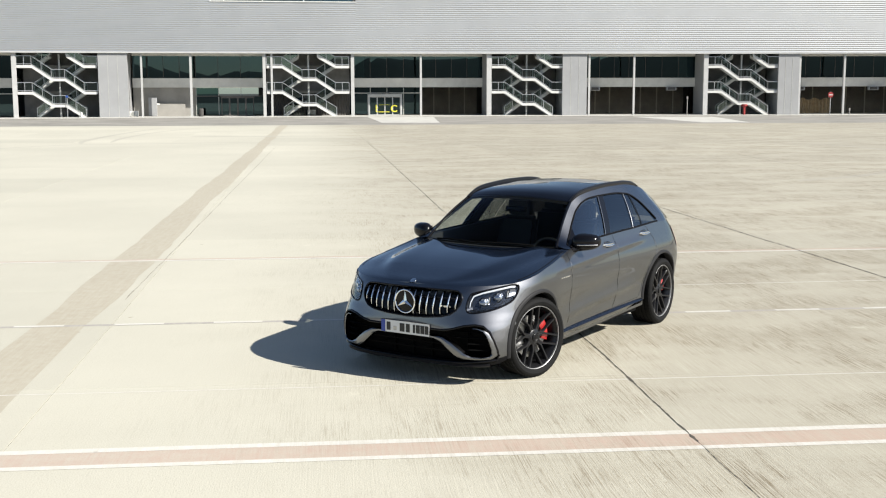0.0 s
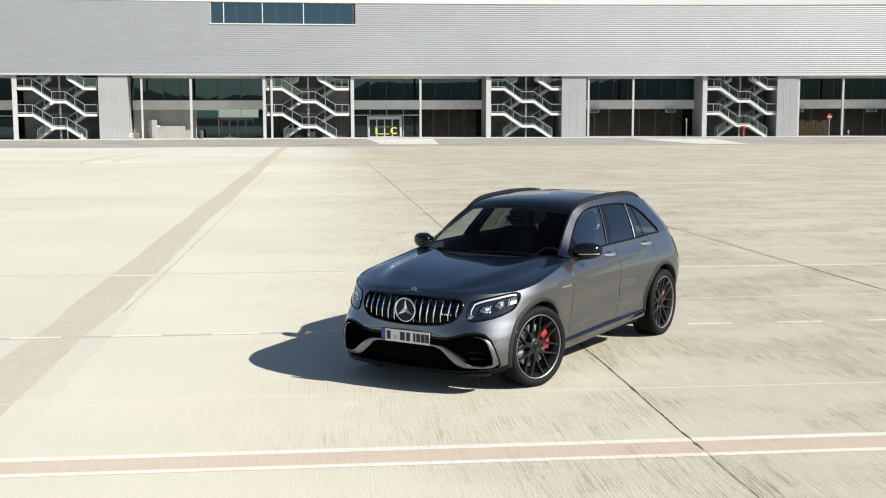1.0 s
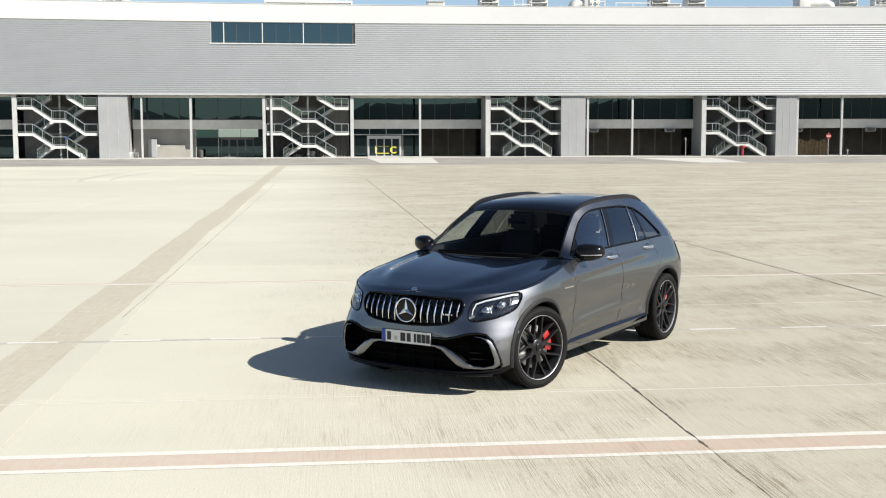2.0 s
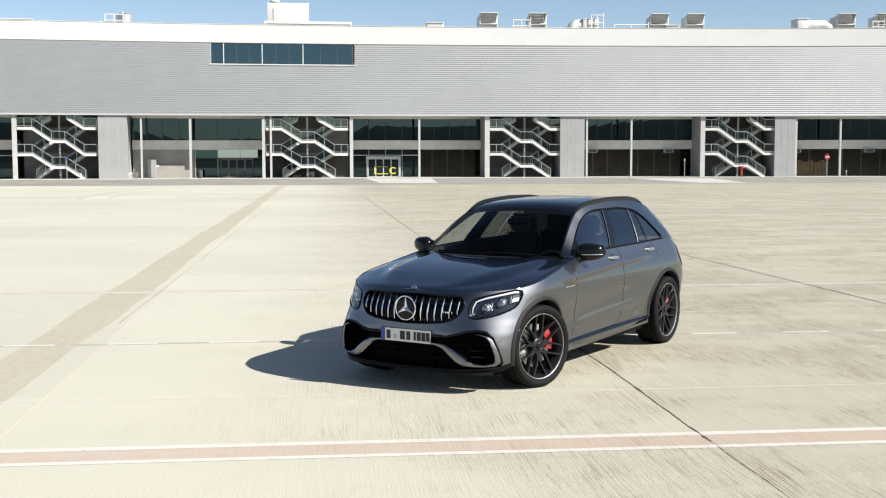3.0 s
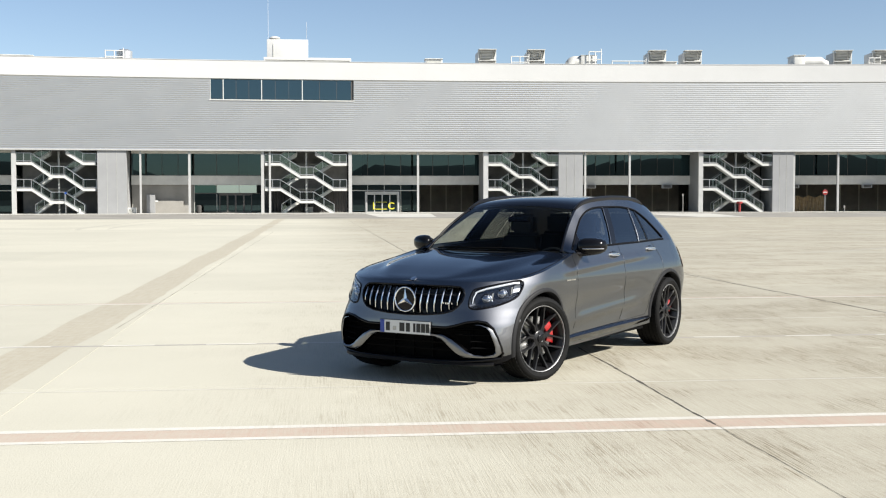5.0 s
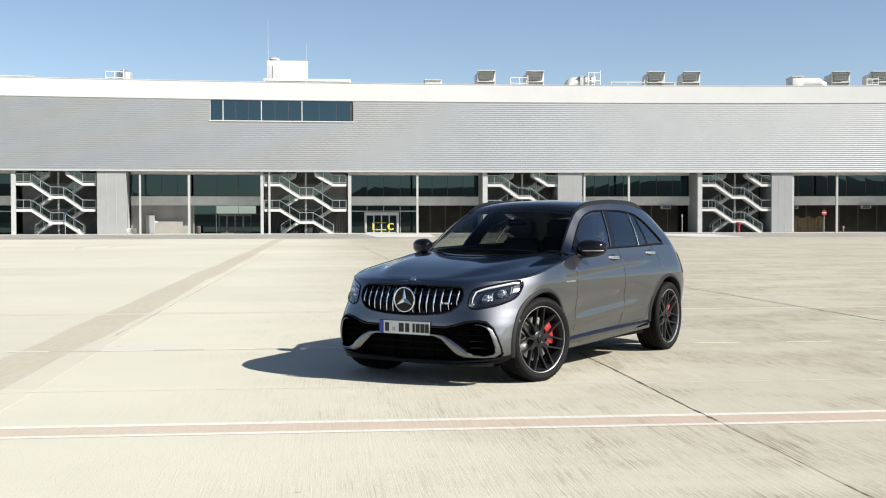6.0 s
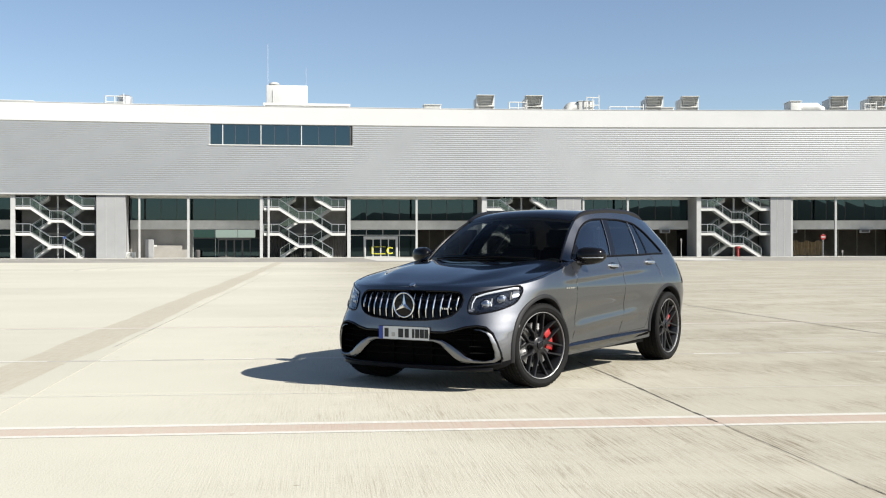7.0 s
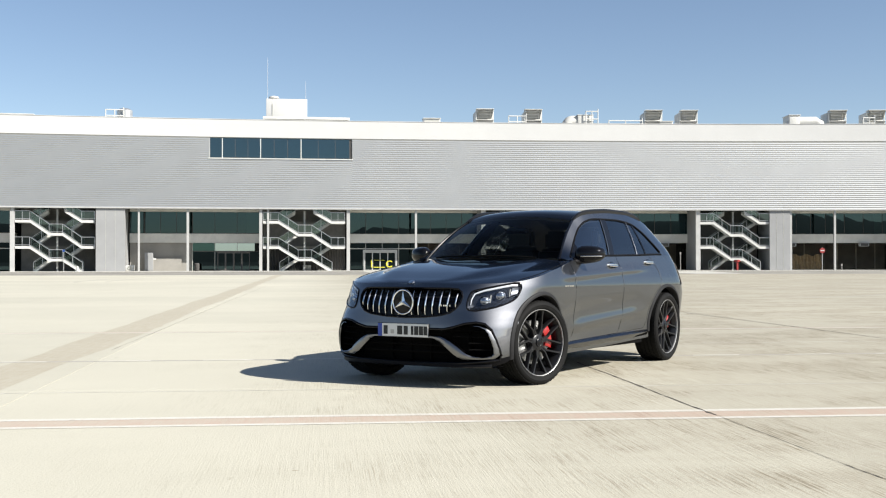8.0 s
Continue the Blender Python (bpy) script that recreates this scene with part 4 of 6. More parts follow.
def crease(x, z):
    """The raised lines low on the doors and below the handles, and the hollow between them."""
    zc = 0.480 + (0.60 - x) * 0.065
    a = max(0.0, min(1.0, (0.95 - x) / 0.4)) * max(0.0, min(1.0, (x + 1.0) / 0.4))
    zs = 0.925 + (1.0 - x) * 0.045
    b = max(0.0, min(1.0, (1.05 - x) / 0.25)) * max(0.0, min(1.0, (x + 1.15) / 0.45))
    shoulder = 0.0145 * b * math.exp(-((z - zs) / (0.050 if z > zs else 0.028)) ** 2)
    return a * (0.014 * math.exp(-((z - zc) / 0.050) ** 2) - 0.011 * math.exp(-((z - zc - 0.14) / 0.08) ** 2)) + shoulder


def body_y(x, z):
    """Half-width of the body between nose and tail corners."""
    return width_z(z) * width_x(x) + crease(x, z)


def front_x(y, z):
    w = body_y(X_NOSE, z)
    q = min(abs(y) / w, 0.9999)
    n = nose_n(z)
    return X_NOSE + (nose_x(z) - X_NOSE) * (1 - q ** n) ** (1 / n)


def side_y(x, z):
    """Half-width at any place of the side, nose and glasshouse."""
    b = shoulder_z(x)
    if z > b and x < 0.66:
        r, top = roof_y(x), max(roof_z(x), b + 0.01)
        f = min(max((z - b) / (top - b), 0), 1)
        w = side_y(x, b)
        return w + (min(r, w) - w) * f ** 1.2
    if x < X_TAIL:
        q = min(max((X_TAIL - x) / (X_TAIL - tail_x(z)), 0), 1)
        return body_y(X_TAIL, z) * (1 - q ** 3.3) ** (1 / 3.3)
    if x > X_NOSE:
        w, n = body_y(X_NOSE, z), nose_n(z)
        q = min(max((x - X_NOSE) / (nose_x(z) - X_NOSE), 0), 1)
        return w * (1 - q ** n) ** (1 / n)
    return body_y(x, z)


hood_c = smooth_curve([(2.02, 0.868), (1.97, 0.893), (1.85, 0.925), (1.6, 0.985), (1.32, 1.035), (1.0, 1.075), (0.71, 1.102), (0.55, 1.11)])


def hood_z(x, y):
    """Bonnet: a crown with two soft ridges."""
    w = max(side_y(x, shoulder_z(x)), 0.05)
    v = min(abs(y) / w, 1.0)
    e = shoulder_z(x)
    z = hood_c(x) + (e - hood_c(x)) * v ** 2.6
    k = max(0.0, min(1.0, (1.97 - x) / 0.35))
    crest = 0.50 + 0.19 * max(0.0, min(1.0, (1.95 - x) / 1.25))
    ridge = math.exp(-((v - crest) / (0.20 if v < crest else 0.075)) ** 2)
    return z + k * (0.014 * ridge - 0.006 * math.exp(-((v - crest - 0.16) / 0.08) ** 2))


# ---- the car: materials ----
def car_paint(name, colour, spread=0.535, coat=1.85):
    """Metallic paint: flakes that tilt about the surface, under a clear coat."""
    m = bpy.data.materials.new(name)
    m.use_nodes = True
    t = m.node_tree
    t.nodes.clear()
    tc = t.nodes.new("ShaderNodeTexCoord")
    v = node(m, "ShaderNodeTexVoronoi", Scale=900.0)
    link(m, tc.outputs["Object"], v.inputs["Vector"])
    flake = ramp(m, v.outputs["Color"], [(0.0, grey(0.75)), (1.0, grey(1.25))])
    base = t.nodes.new("ShaderNodeBsdfAnisotropic")
    base.distribution = "BECKMANN"
    base.inputs["Roughness"].default_value = spread
    link(m, blend(m, 1.0, flake, colour, "MULTIPLY"), base.inputs["Color"])
    gloss = t.nodes.new("ShaderNodeBsdfAnisotropic")
    gloss.inputs["Roughness"].default_value = 0.02
    gloss.inputs["Color"].default_value = (0.95, 0.97, 1.0, 1)
    fr = node(m, "ShaderNodeFresnel", IOR=coat)
    mx = t.nodes.new("ShaderNodeMixShader")
    out = t.nodes.new("ShaderNodeOutputMaterial")
    link(m, fr.outputs[0], mx.inputs[0])
    link(m, base.outputs[0], mx.inputs[1])
    link(m, gloss.outputs[0], mx.inputs[2])
    link(m, mx.outputs[0], out.inputs[0])
    return m


PAINT = car_paint("dark_grey_metallic_paint", (0.088, 0.091, 0.099))
GLOSS_BLACK = material("gloss_black", (0.004, 0.004, 0.005), 0.12, 0.0, Specular_IOR_Level=0.22)
ROOF_BLACK = material("black_glass_roof", (0.003, 0.004, 0.007), 0.05, 0.0, Specular_IOR_Level=0.22)
SATIN_BLACK = weathered("satin_black_plastic", (0.012, 0.012, 0.013), 0.6, 0, 0.2, 12)
shader(SATIN_BLACK).inputs["Specular IOR Level"].default_value = 0.2
TRIM_BLACK = material("black_window_trim", (0.004, 0.004, 0.005), 0.7, 0.0, Specular_IOR_Level=0.06)
LIP_BLACK = material("black_bumper_plastic", (0.004, 0.004, 0.005), 0.45, 0.0, Specular_IOR_Level=0.08)
RAIL_BLACK = material("black_rail_paint", (0.008, 0.008, 0.009), 0.35, 0.0, Specular_IOR_Level=0.15)
SILL_PAINT = car_paint("dark_sill_paint", (0.032, 0.033, 0.037), 0.5, 1.6)
MATT_BLACK = material("matt_black", (0.004, 0.004, 0.004), 0.9, 0.0, Specular_IOR_Level=0.05)
CHROME = material("chrome", (0.80, 0.80, 0.80), 0.08, 1.0)
SILVER = material("satin_silver_trim", (0.55, 0.56, 0.57), 0.25, 1.0)
WING_SILVER = car_paint("silver_wing_paint", (0.115, 0.117, 0.123), 0.52)
RUBBER = weathered("tyre_rubber", (0.006, 0.006, 0.006), 0.75, 0, 0.3, 20)
shader(RUBBER).inputs["Specular IOR Level"].default_value = 0.14
RIM_BLACK = material("dark_grey_wheel_paint", (0.008, 0.008, 0.009), 0.34, 0.1, Coat_Weight=0.1, Specular_IOR_Level=0.28)
RIM_EDGE = material("machined_aluminium", (0.27, 0.27, 0.27), 0.45, 0.6)
STEEL = weathered("brake_steel", (0.40, 0.40, 0.39), 0.35, 0.9, 0.2, 15)
CALIPER_RED = material("red_brake_caliper", (0.273, 0.008, 0.008), 0.3, 0.0, Coat_Weight=0.6)
CAR_GLASS = glass_pane("side_glass", (0.90, 0.95, 0.93), 0.72, (0.9, 0.95, 1.0), 0.0, 2.6)
SCREEN_GLASS = glass_pane("windscreen_glass", (0.92, 0.96, 0.92), 0.86, (0.45, 0.47, 0.5), 0.0, 1.25)
DARK_GLASS = glass_pane("privacy_glass", (0.74, 0.80, 0.80), 0.20, (0.9, 0.95, 1.0), 0.0, 1.95)
CLEAR_GLASS = glass_pane("clear_lens", (0.95, 0.97, 1.0), 0.92, (0.9, 0.95, 1.0), 0.0, 1.42)
LEATHER = weathered("black_leather", (0.004, 0.004, 0.004), 0.6, 0, 0.2, 9)
PLATE_WHITE = material("plate_white", (0.606, 0.606, 0.591), 0.4)
PLATE_BLUE = material("plate_blue", (0.015, 0.045, 0.265), 0.4)
PLATE_BLACK = material("plate_black", (0.008, 0.008, 0.008), 0.5)
LAMP_DARK = material("dark_chrome_bezel", (0.055, 0.058, 0.066), 0.25, 0.9)
LAMP_LENS = material("pale_lens_glass", (0.30, 0.32, 0.36), 0.12, 0.9)
LAMP_CHROME = material("lamp_reflector", (0.75, 0.76, 0.78), 0.18, 1.0)
LAMP_GREY = material("grey_side_reflector", (0.22, 0.225, 0.24), 0.30, 1.0)
LAMP_WHITE = material("white_light_guide", (0.62, 0.63, 0.65), 0.25)
TAIL_RED = material("red_tail_lens", (0.227, 0.008, 0.008), 0.10, 0.0, Coat_Weight=1.0)

CAR = pose(0.829, 12.072, 0, rz=-122.5)
car = empty("car", CAR, "dark grey metallic sport utility car parked on the apron", "car")


# the body is drawn with short overhangs and then drawn out to its true length, and sinks a little towards the tail
long_x = smooth_curve([(-2.5, -2.57), (-2.1, -2.14), (-1.8, -1.82), (-1.436, -1.431), (-1.1, -1.076), (-0.8, -0.760), (-0.4, -0.342), (0.0, 0.073), (0.4, 0.485), (0.7, 0.792), (1.0, 1.097), (1.41, 1.511), (1.7, 1.806), (2.1, 2.222), (2.2, 2.325)])
sink_z = smooth_curve([(-2.5, -0.034), (-2.1, -0.031), (-1.1, -0.024), (0.0, -0.013), (1.0, -0.005), (1.7, 0.0), (2.2, 0.001)])


def body_part(name, bm, mat, parent=None, label="", smooth=35):
    for v in bm.verts:
        v.co = Vector((long_x(v.co.x), v.co.y, v.co.z + sink_z(v.co.x)))
    return part(name, bm, mat, parent, label, smooth)


# ---- the car: body shell ----
def inside(poly, a, b):
    hit = False
    for i in range(len(poly)):
        (x0, y0), (x1, y1) = poly[i - 1], poly[i]
        if (y0 > b) != (y1 > b) and a < (x1 - x0) * (b - y0) / (y1 - y0) + x0:
            hit = not hit
    return hit


def nearest(poly, a, b):
    best, at = 1e9, (a, b)
    for i in range(len(poly)):
        (x0, y0), (x1, y1) = poly[i - 1], poly[i]
        dx, dy = x1 - x0, y1 - y0
        t = min(max(((a - x0) * dx + (b - y0) * dy) / (dx * dx + dy * dy + 1e-12), 0), 1)
        d = math.hypot(x0 + t * dx - a, y0 + t * dy - b)
        if d < best:
            best, at = d, (x0 + t * dx, y0 + t * dy)
    return best, at


def cut(bm, poly, plane, where):
    """Takes the faces inside an outline out of the shell, and gives them back as a bmesh of their own. plane 'front': outline in (|y|, z); 'side': in (x, z)."""
    def flat(c):
        return (abs(c.y), c.z) if plane == "front" else (c.x, c.z)
    take = [f for f in bm.faces if where(f.calc_center_median()) and inside(poly, *flat(f.calc_center_median()))]
    chosen = set(take)
    rim = {v for f in take for v in f.verts if any(g not in chosen for g in v.link_faces) or v.is_boundary}
    for v in rim:
        if v.is_boundary and all(g in chosen for g in v.link_faces):
            continue
        d, (a, b) = nearest(poly, *flat(v.co))
        if d > 0.05:
            continue
        if plane == "front":
            v.co = Vector((front_x(a, b), math.copysign(a, v.co.y), b))
        else:
            v.co = Vector((a, math.copysign(side_y(a, b), v.co.y), b))
    out = bmesh.new()
    made = {}
    for f in take:
        vs = []
        for v in f.verts:
            if v not in made:
                made[v] = out.verts.new(v.co)
            vs.append(made[v])
        out.faces.new(vs)
    bmesh.ops.delete(bm, geom=take, context="FACES")
    return out


def rounded(pts, k=4):
    """A closed outline smoothed through its corners."""
    n, out = len(pts), []
    for i in range(n):
        p0, p1, p2, p3 = (pts[(i + j - 1) % n] for j in range(4))
        for s in range(k):
            t = s / k
            out.append(tuple(0.5 * (2 * b + (c - a) * t + (2 * a - 5 * b + 4 * c - d) * t * t + (3 * b - a - 3 * c + d) * t ** 3) for a, b, c, d in zip(p0, p1, p2, p3)))
    return out


def mirrored(half):
    """Both halves of an outline in (y, z) that starts and ends on the middle."""
    return half + [(-y, z) for y, z in half[::-1] if y > 1e-6]


NF, NS, NT, NR = 64, 110, 22, 84
shell = bmesh.new()
cols = []
side_xs = sorted(set([round(X_NOSE + (X_TAIL - X_NOSE) * i / NS, 4) for i in range(NS + 1)]), reverse=True)
for i in range(NF):
    cols.append(("f", (i / NF) * math.pi / 2))
for x in side_xs:
    cols.append(("s", x))
for i in range(1, NT + 1):
    cols.append(("t", (1 - i / NT) * math.pi / 2))


def shell_point(col, r):
    kind, q = col
    if kind == "s":
        zb, zs = bottom_z(q), shoulder_z(q)
        z = zb + (zs - zb) * r
        return Vector((q, body_y(q, z), z))
    if kind == "f":
        def xy(z):
            n, w = nose_n(z), body_y(X_NOSE, z)
            return X_NOSE + (nose_x(z) - X_NOSE) * abs(math.cos(q)) ** (2 / n), w * abs(math.sin(q)) ** (2 / n)
        zb, zs = bottom_z(xy(0.2)[0]), shoulder_z(xy(0.87)[0])
    else:
        def xy(z):
            n, w = 3.3, body_y(X_TAIL, z)
            return X_TAIL + (tail_x(z) - X_TAIL) * abs(math.cos(q)) ** (2 / n), w * abs(math.sin(q)) ** (2 / n)
        zb, zs = bottom_z(xy(0.3)[0]), shoulder_z(xy(1.1)[0])
    z = zb + (zs - zb) * r
    x, y = xy(z)
    return Vector((x, y, z))


half = [[shell_point(c, r / NR) for c in cols] for r in range(NR + 1)]
sheet(shell, half)
sheet(shell, [[Vector((p.x, -p.y, p.z)) for p in row] for row in half])
bmesh.ops.remove_doubles(shell, verts=shell.verts[:], dist=0.0005)
edge = half[-1]          # the shoulder line, nose to tail

front = lambda c: c.x > 1.2
GRILLE = [(0.0, 0.843), (0.20, 0.843), (0.40, 0.842), (0.475, 0.836), (0.512, 0.812), (0.528, 0.772), (0.518, 0.72), (0.490, 0.675), (0.440, 0.637), (0.36, 0.614), (0.20, 0.597), (0.0, 0.590)]
MOUTH = [(0.0, 0.505), (0.30, 0.500), (0.40, 0.500), (0.49, 0.520), (0.58, 0.548), (0.67, 0.560), (0.735, 0.548), (0.785, 0.500), (0.815, 0.420), (0.832, 0.340), (0.838, 0.285), (0.82, 0.245), (0.70, 0.230), (0.50, 0.214), (0.0, 0.205)]
LAMP = rounded([(0.582, 0.672), (0.573, 0.735), (0.587, 0.806), (0.612, 0.824), (0.66, 0.838), (0.78, 0.869), (0.85, 0.886), (0.878, 0.883), (0.891, 0.852), (0.889, 0.808), (0.866, 0.740), (0.785, 0.688), (0.685, 0.663), (0.63, 0.657)], 3)
ARCH_F = [(1.368 + 0.425 * math.cos(a * math.tau / 72), 0.358 + 0.428 * math.sin(a * math.tau / 72)) for a in range(72)]
ARCH_R = [(-1.458 + 0.43 * math.cos(a * math.tau / 72), 0.398 + 0.43 * math.sin(a * math.tau / 72)) for a in range(72)]
cut(shell, mirrored(GRILLE), "front", front).free()
cut(shell, mirrored(MOUTH), "front", front).free()
cut(shell, LAMP, "front", lambda c: c.x > 1.45).free()
cut(shell, ARCH_F, "side", lambda c: abs(c.y) > 0.5).free()
cut(shell, ARCH_R, "side", lambda c: abs(c.y) > 0.5).free()

DOOR_F = [(0.705, 1.2), (0.703, 0.98), (0.700, 0.80), (0.690, 0.60), (0.700, 0.45), (0.745, 0.345), (0.1, 0.362), (-0.29, 0.374), (-0.345, 0.45), (-0.385, 0.60), (-0.375, 0.86), (-0.372, 1.03), (-0.345, 1.2)]
DOOR_R = [(-0.349, 1.2), (-0.376, 1.03), (-0.379, 0.86), (-0.389, 0.60), (-0.349, 0.45), (-0.294, 0.374), (-0.90, 0.40), (-0.975, 0.47), (-0.99, 0.56), (-1.05, 0.66), (-1.14, 0.76), (-1.27, 0.83), (-1.31, 0.87), (-1.29, 0.99), (-1.17, 1.13), (-1.15, 1.2)]
DOOR_MESH = {}
for side, name in ((1, "left"), (-1, "right")):
    for key, poly in (("front", DOOR_F), ("rear", DOOR_R)):
        DOOR_MESH[key, side] = cut(shell, poly, "side", lambda c, s=side: c.y * s > 0.5 and -1.5 < c.x < 1.0)
APRON = [(-0.02, 0.10), (1.05, 0.10), (1.05, 0.30), (0.9, 0.285), (0.84, 0.262), (0.5, 0.245), (-0.02, 0.24)]
skirt = cut(shell, APRON, "front", lambda c: c.x > 1.5)
body = body_part("body", shell, PAINT, car, "dark grey metallic painted body")
body_part("front_apron", skirt, LIP_BLACK, car, "gloss black lower bumper")
doors = {}
for (key, side), bm in DOOR_MESH.items():
    doors[key, side] = body_part(key + "_door", bm, PAINT, car, "dark grey metallic painted door")


def seam(points, parent, r=0.0024):
    bm = bmesh.new()
    tube(bm, points, r, 6)
    body_part("shut_line", bm, MATT_BLACK, parent)


def on_side(poly, s, out=0.0):
    return [Vector((x, s * (side_y(x, z) + out), z)) for x, z in poly]


def dense(poly, step=0.04):
    out = []
    for p, q in zip(poly, poly[1:]):
        k = max(1, int(math.dist(p, q) / step))
        out += [tuple(a + (b - a) * i / k for a, b in zip(p, q)) for i in range(k)]
    return out + [poly[-1]]


for s in (1, -1):
    lower = [(x, min(z, shoulder_z(x) - 0.004)) for x, z in DOOR_F]
    seam(on_side(dense(lower), s, -0.001), doors["front", s])
    lower = [(x, min(z, shoulder_z(x) - 0.004)) for x, z in DOOR_R[4:]]
    seam(on_side(dense(lower), s, -0.001), doors["rear", s])
    # the rolled metal edge behind each door's gap
    for key, run in (("front", DOOR_F[9:12]), ("front", DOOR_F[1:4]), ("rear", DOOR_R[11:15])):
        run = [(x - 0.006, min(z, shoulder_z(x) - 0.006)) for x, z in run]
        bm = bmesh.new()
        tube(bm, on_side(dense(run), s, 0.0), 0.0024, 8)
        body_part("door_edge", bm, PAINT, doors[key, s])

# bonnet: strips across from shoulder to shoulder
NV = 48
rows = []
for p in edge:
    if p.x < 0.56:
        break
    row = []
    for k in range(NV + 1):
        y = p.y * (2 * k / NV - 1)
        x = max(p.x, 0.665 + 0.24 * (1 - min(1.0, abs(y) / 0.742) ** 2))
        row.append(Vector((x, y, hood_z(x, y))))
    rows.append(row)
bm = bmesh.new()
sheet(bm, rows)
bmesh.ops.remove_doubles(bm, verts=bm.verts[:], dist=0.0004)
bonnet = body_part("bonnet", bm, PAINT, car, "dark grey metallic painted bonnet with soft ridges")
for s in (1, -1):
    line = [(x, s * (side_y(x, shoulder_z(x)) * 0.965)) for x in np.linspace(0.72, 1.60, 30)]
    seam([Vector((x, y, hood_z(x, y) + 0.0005)) for x, y in line], bonnet, 0.003)
# tail deck and back door
rows = []
for p in edge:
    if p.x < -2.02:
        rows.append([Vector((p.x, p.y * (k / 6 - 1), p.z + 0.01 * (1 - (k / 6 - 1) ** 2))) for k in range(13)])
bm = bmesh.new()
sheet(bm, rows)
body_part("rear_deck", bm, PAINT, car)

# ---- the car: glasshouse ----
win_top = smooth_curve([(0.58, 1.112), (0.446, 1.192), (0.236, 1.328), (0.069, 1.420), (-0.066, 1.473), (-0.246, 1.506), (-0.43, 1.514), (-0.77, 1.518), (-0.97, 1.507), (-1.12, 1.486), (-1.29, 1.405), (-1.40, 1.295), (-1.51, 1.172)])
WX0, WX1 = 0.575, -1.505


def belt(x):
    return shoulder_z(x) + 0.012


gx = [0.64 + (-2.14 - 0.64) * i / 124 for i in range(125)]
for s in (1, -1):
    bm = bmesh.new()
    rows = []
    for x in gx:
        if WX1 < x < WX0:
            z0 = max(win_top(x), belt(x))
        else:
            z0 = shoulder_z(x)
        z1 = max(roof_z(x), z0 + 0.002)
        rows.append([Vector((x, s * side_y(x, z0 + (z1 - z0) * k / 5), z0 + (z1 - z0) * k / 5)) for k in range(6)])
    sheet(bm, rows)
    body_part("window_frame", bm, PAINT, car, "dark grey metallic painted roof side and pillars")
    bm = bmesh.new()
    xs = [x for x in gx if WX1 < x < WX0]
    tube(bm, [Vector((x, s * (side_y(x, belt(x)) + 0.003), belt(x) - 0.003)) for x in xs], 0.010, 8)
    body_part("belt_moulding", bm, TRIM_BLACK, car, "black belt moulding")
    bm = bmesh.new()
    tube(bm, [Vector((x, s * (side_y(x, max(win_top(x), belt(x))) + 0.002), max(win_top(x), belt(x)))) for x in xs], 0.009, 8)
    body_part("window_trim", bm, TRIM_BLACK, car, "black window trim")

    def split(z, xb, xt):
        f = (z - 1.13) / (1.50 - 1.13)
        return xb + (xt - xb) * f

    def glass(name, a, b, mat, off=-0.004, label=""):
        """A pane between two leaning lines a and b, each (x at the belt, x at the top), or None at an end."""
        bm = bmesh.new()
        n, rws = 26, []
        for i in range(n + 1):
            row = []
            for k in range(9):
                f = k / 8
                xa = a[0] + (a[1] - a[0]) * f if a else None
                xb = b[0] + (b[1] - b[0]) * f if b else None
                if xa is None:
                    xa = tip_front(f)
                if xb is None:
                    xb = tip_rear(f)
                x = xa + (xb - xa) * i / n
                top = max(win_top(x), belt(x))
                z = belt(x) + (top - belt(x)) * f
                row.append(Vector((x, s * (side_y(x, z) + off), z)))
            rws.append(row)
        sheet(bm, rws)
        return body_part(name, bm, mat, car, label)

    tip_front = lambda f: 0.575
    tip_rear = lambda f: -1.505
    glass("front_side_window", None, (-0.20, -0.43), CAR_GLASS, label="lightly tinted front side window")
    glass("rear_side_window", (-0.31, -0.54), (-0.855, -1.0), DARK_GLASS, label="dark tinted rear side window")
    glass("quarter_window", (-0.86, -1.005), None, DARK_GLASS, label="dark tinted quarter window")
    glass("mirror_sail", None, (0.43, 0.33), GLOSS_BLACK, 0.001, "black panel ahead of the window")
    glass("centre_pillar", (-0.195, -0.425), (-0.315, -0.545), GLOSS_BLACK, 0.002, "gloss black centre pillar")
    bm = bmesh.new()
    rows = []
    for x in gx:
        z0 = max(win_top(x), belt(x)) - 0.03 if WX1 < x < WX0 else shoulder_z(x)
        z1 = max(roof_z(x), z0 + 0.004) - 0.01
        rows.append([Vector((x, s * (side_y(x, z0 + (z1 - z0) * k / 4) - 0.028), z0 + (z1 - z0) * k / 4)) for k in range(5)])
    sheet(bm, rows)
    body_part("pillar_lining", bm, LEATHER, car, "black pillar lining")
    bm = bmesh.new()
    sheet(bm, [[Vector((x, s * (side_y(x, belt(x)) - d), belt(x) - h)) for d, h in ((0.03, 0.0), (0.06, 0.01), (0.08, 0.10), (0.09, 0.5))] for x in gx if -1.9 < x < 0.6])
    body_part("door_lining", bm, LEATHER, car, "black door lining")
    glass("inner_trim", (-0.20, -0.43), (-0.44, -0.60), MATT_BLACK, -0.045, "black inner pillar trim")
    glass("rear_pillar_trim", (-1.075, -1.115), (-1.10, -1.145), GLOSS_BLACK, 0.002, "gloss black pillar trim")
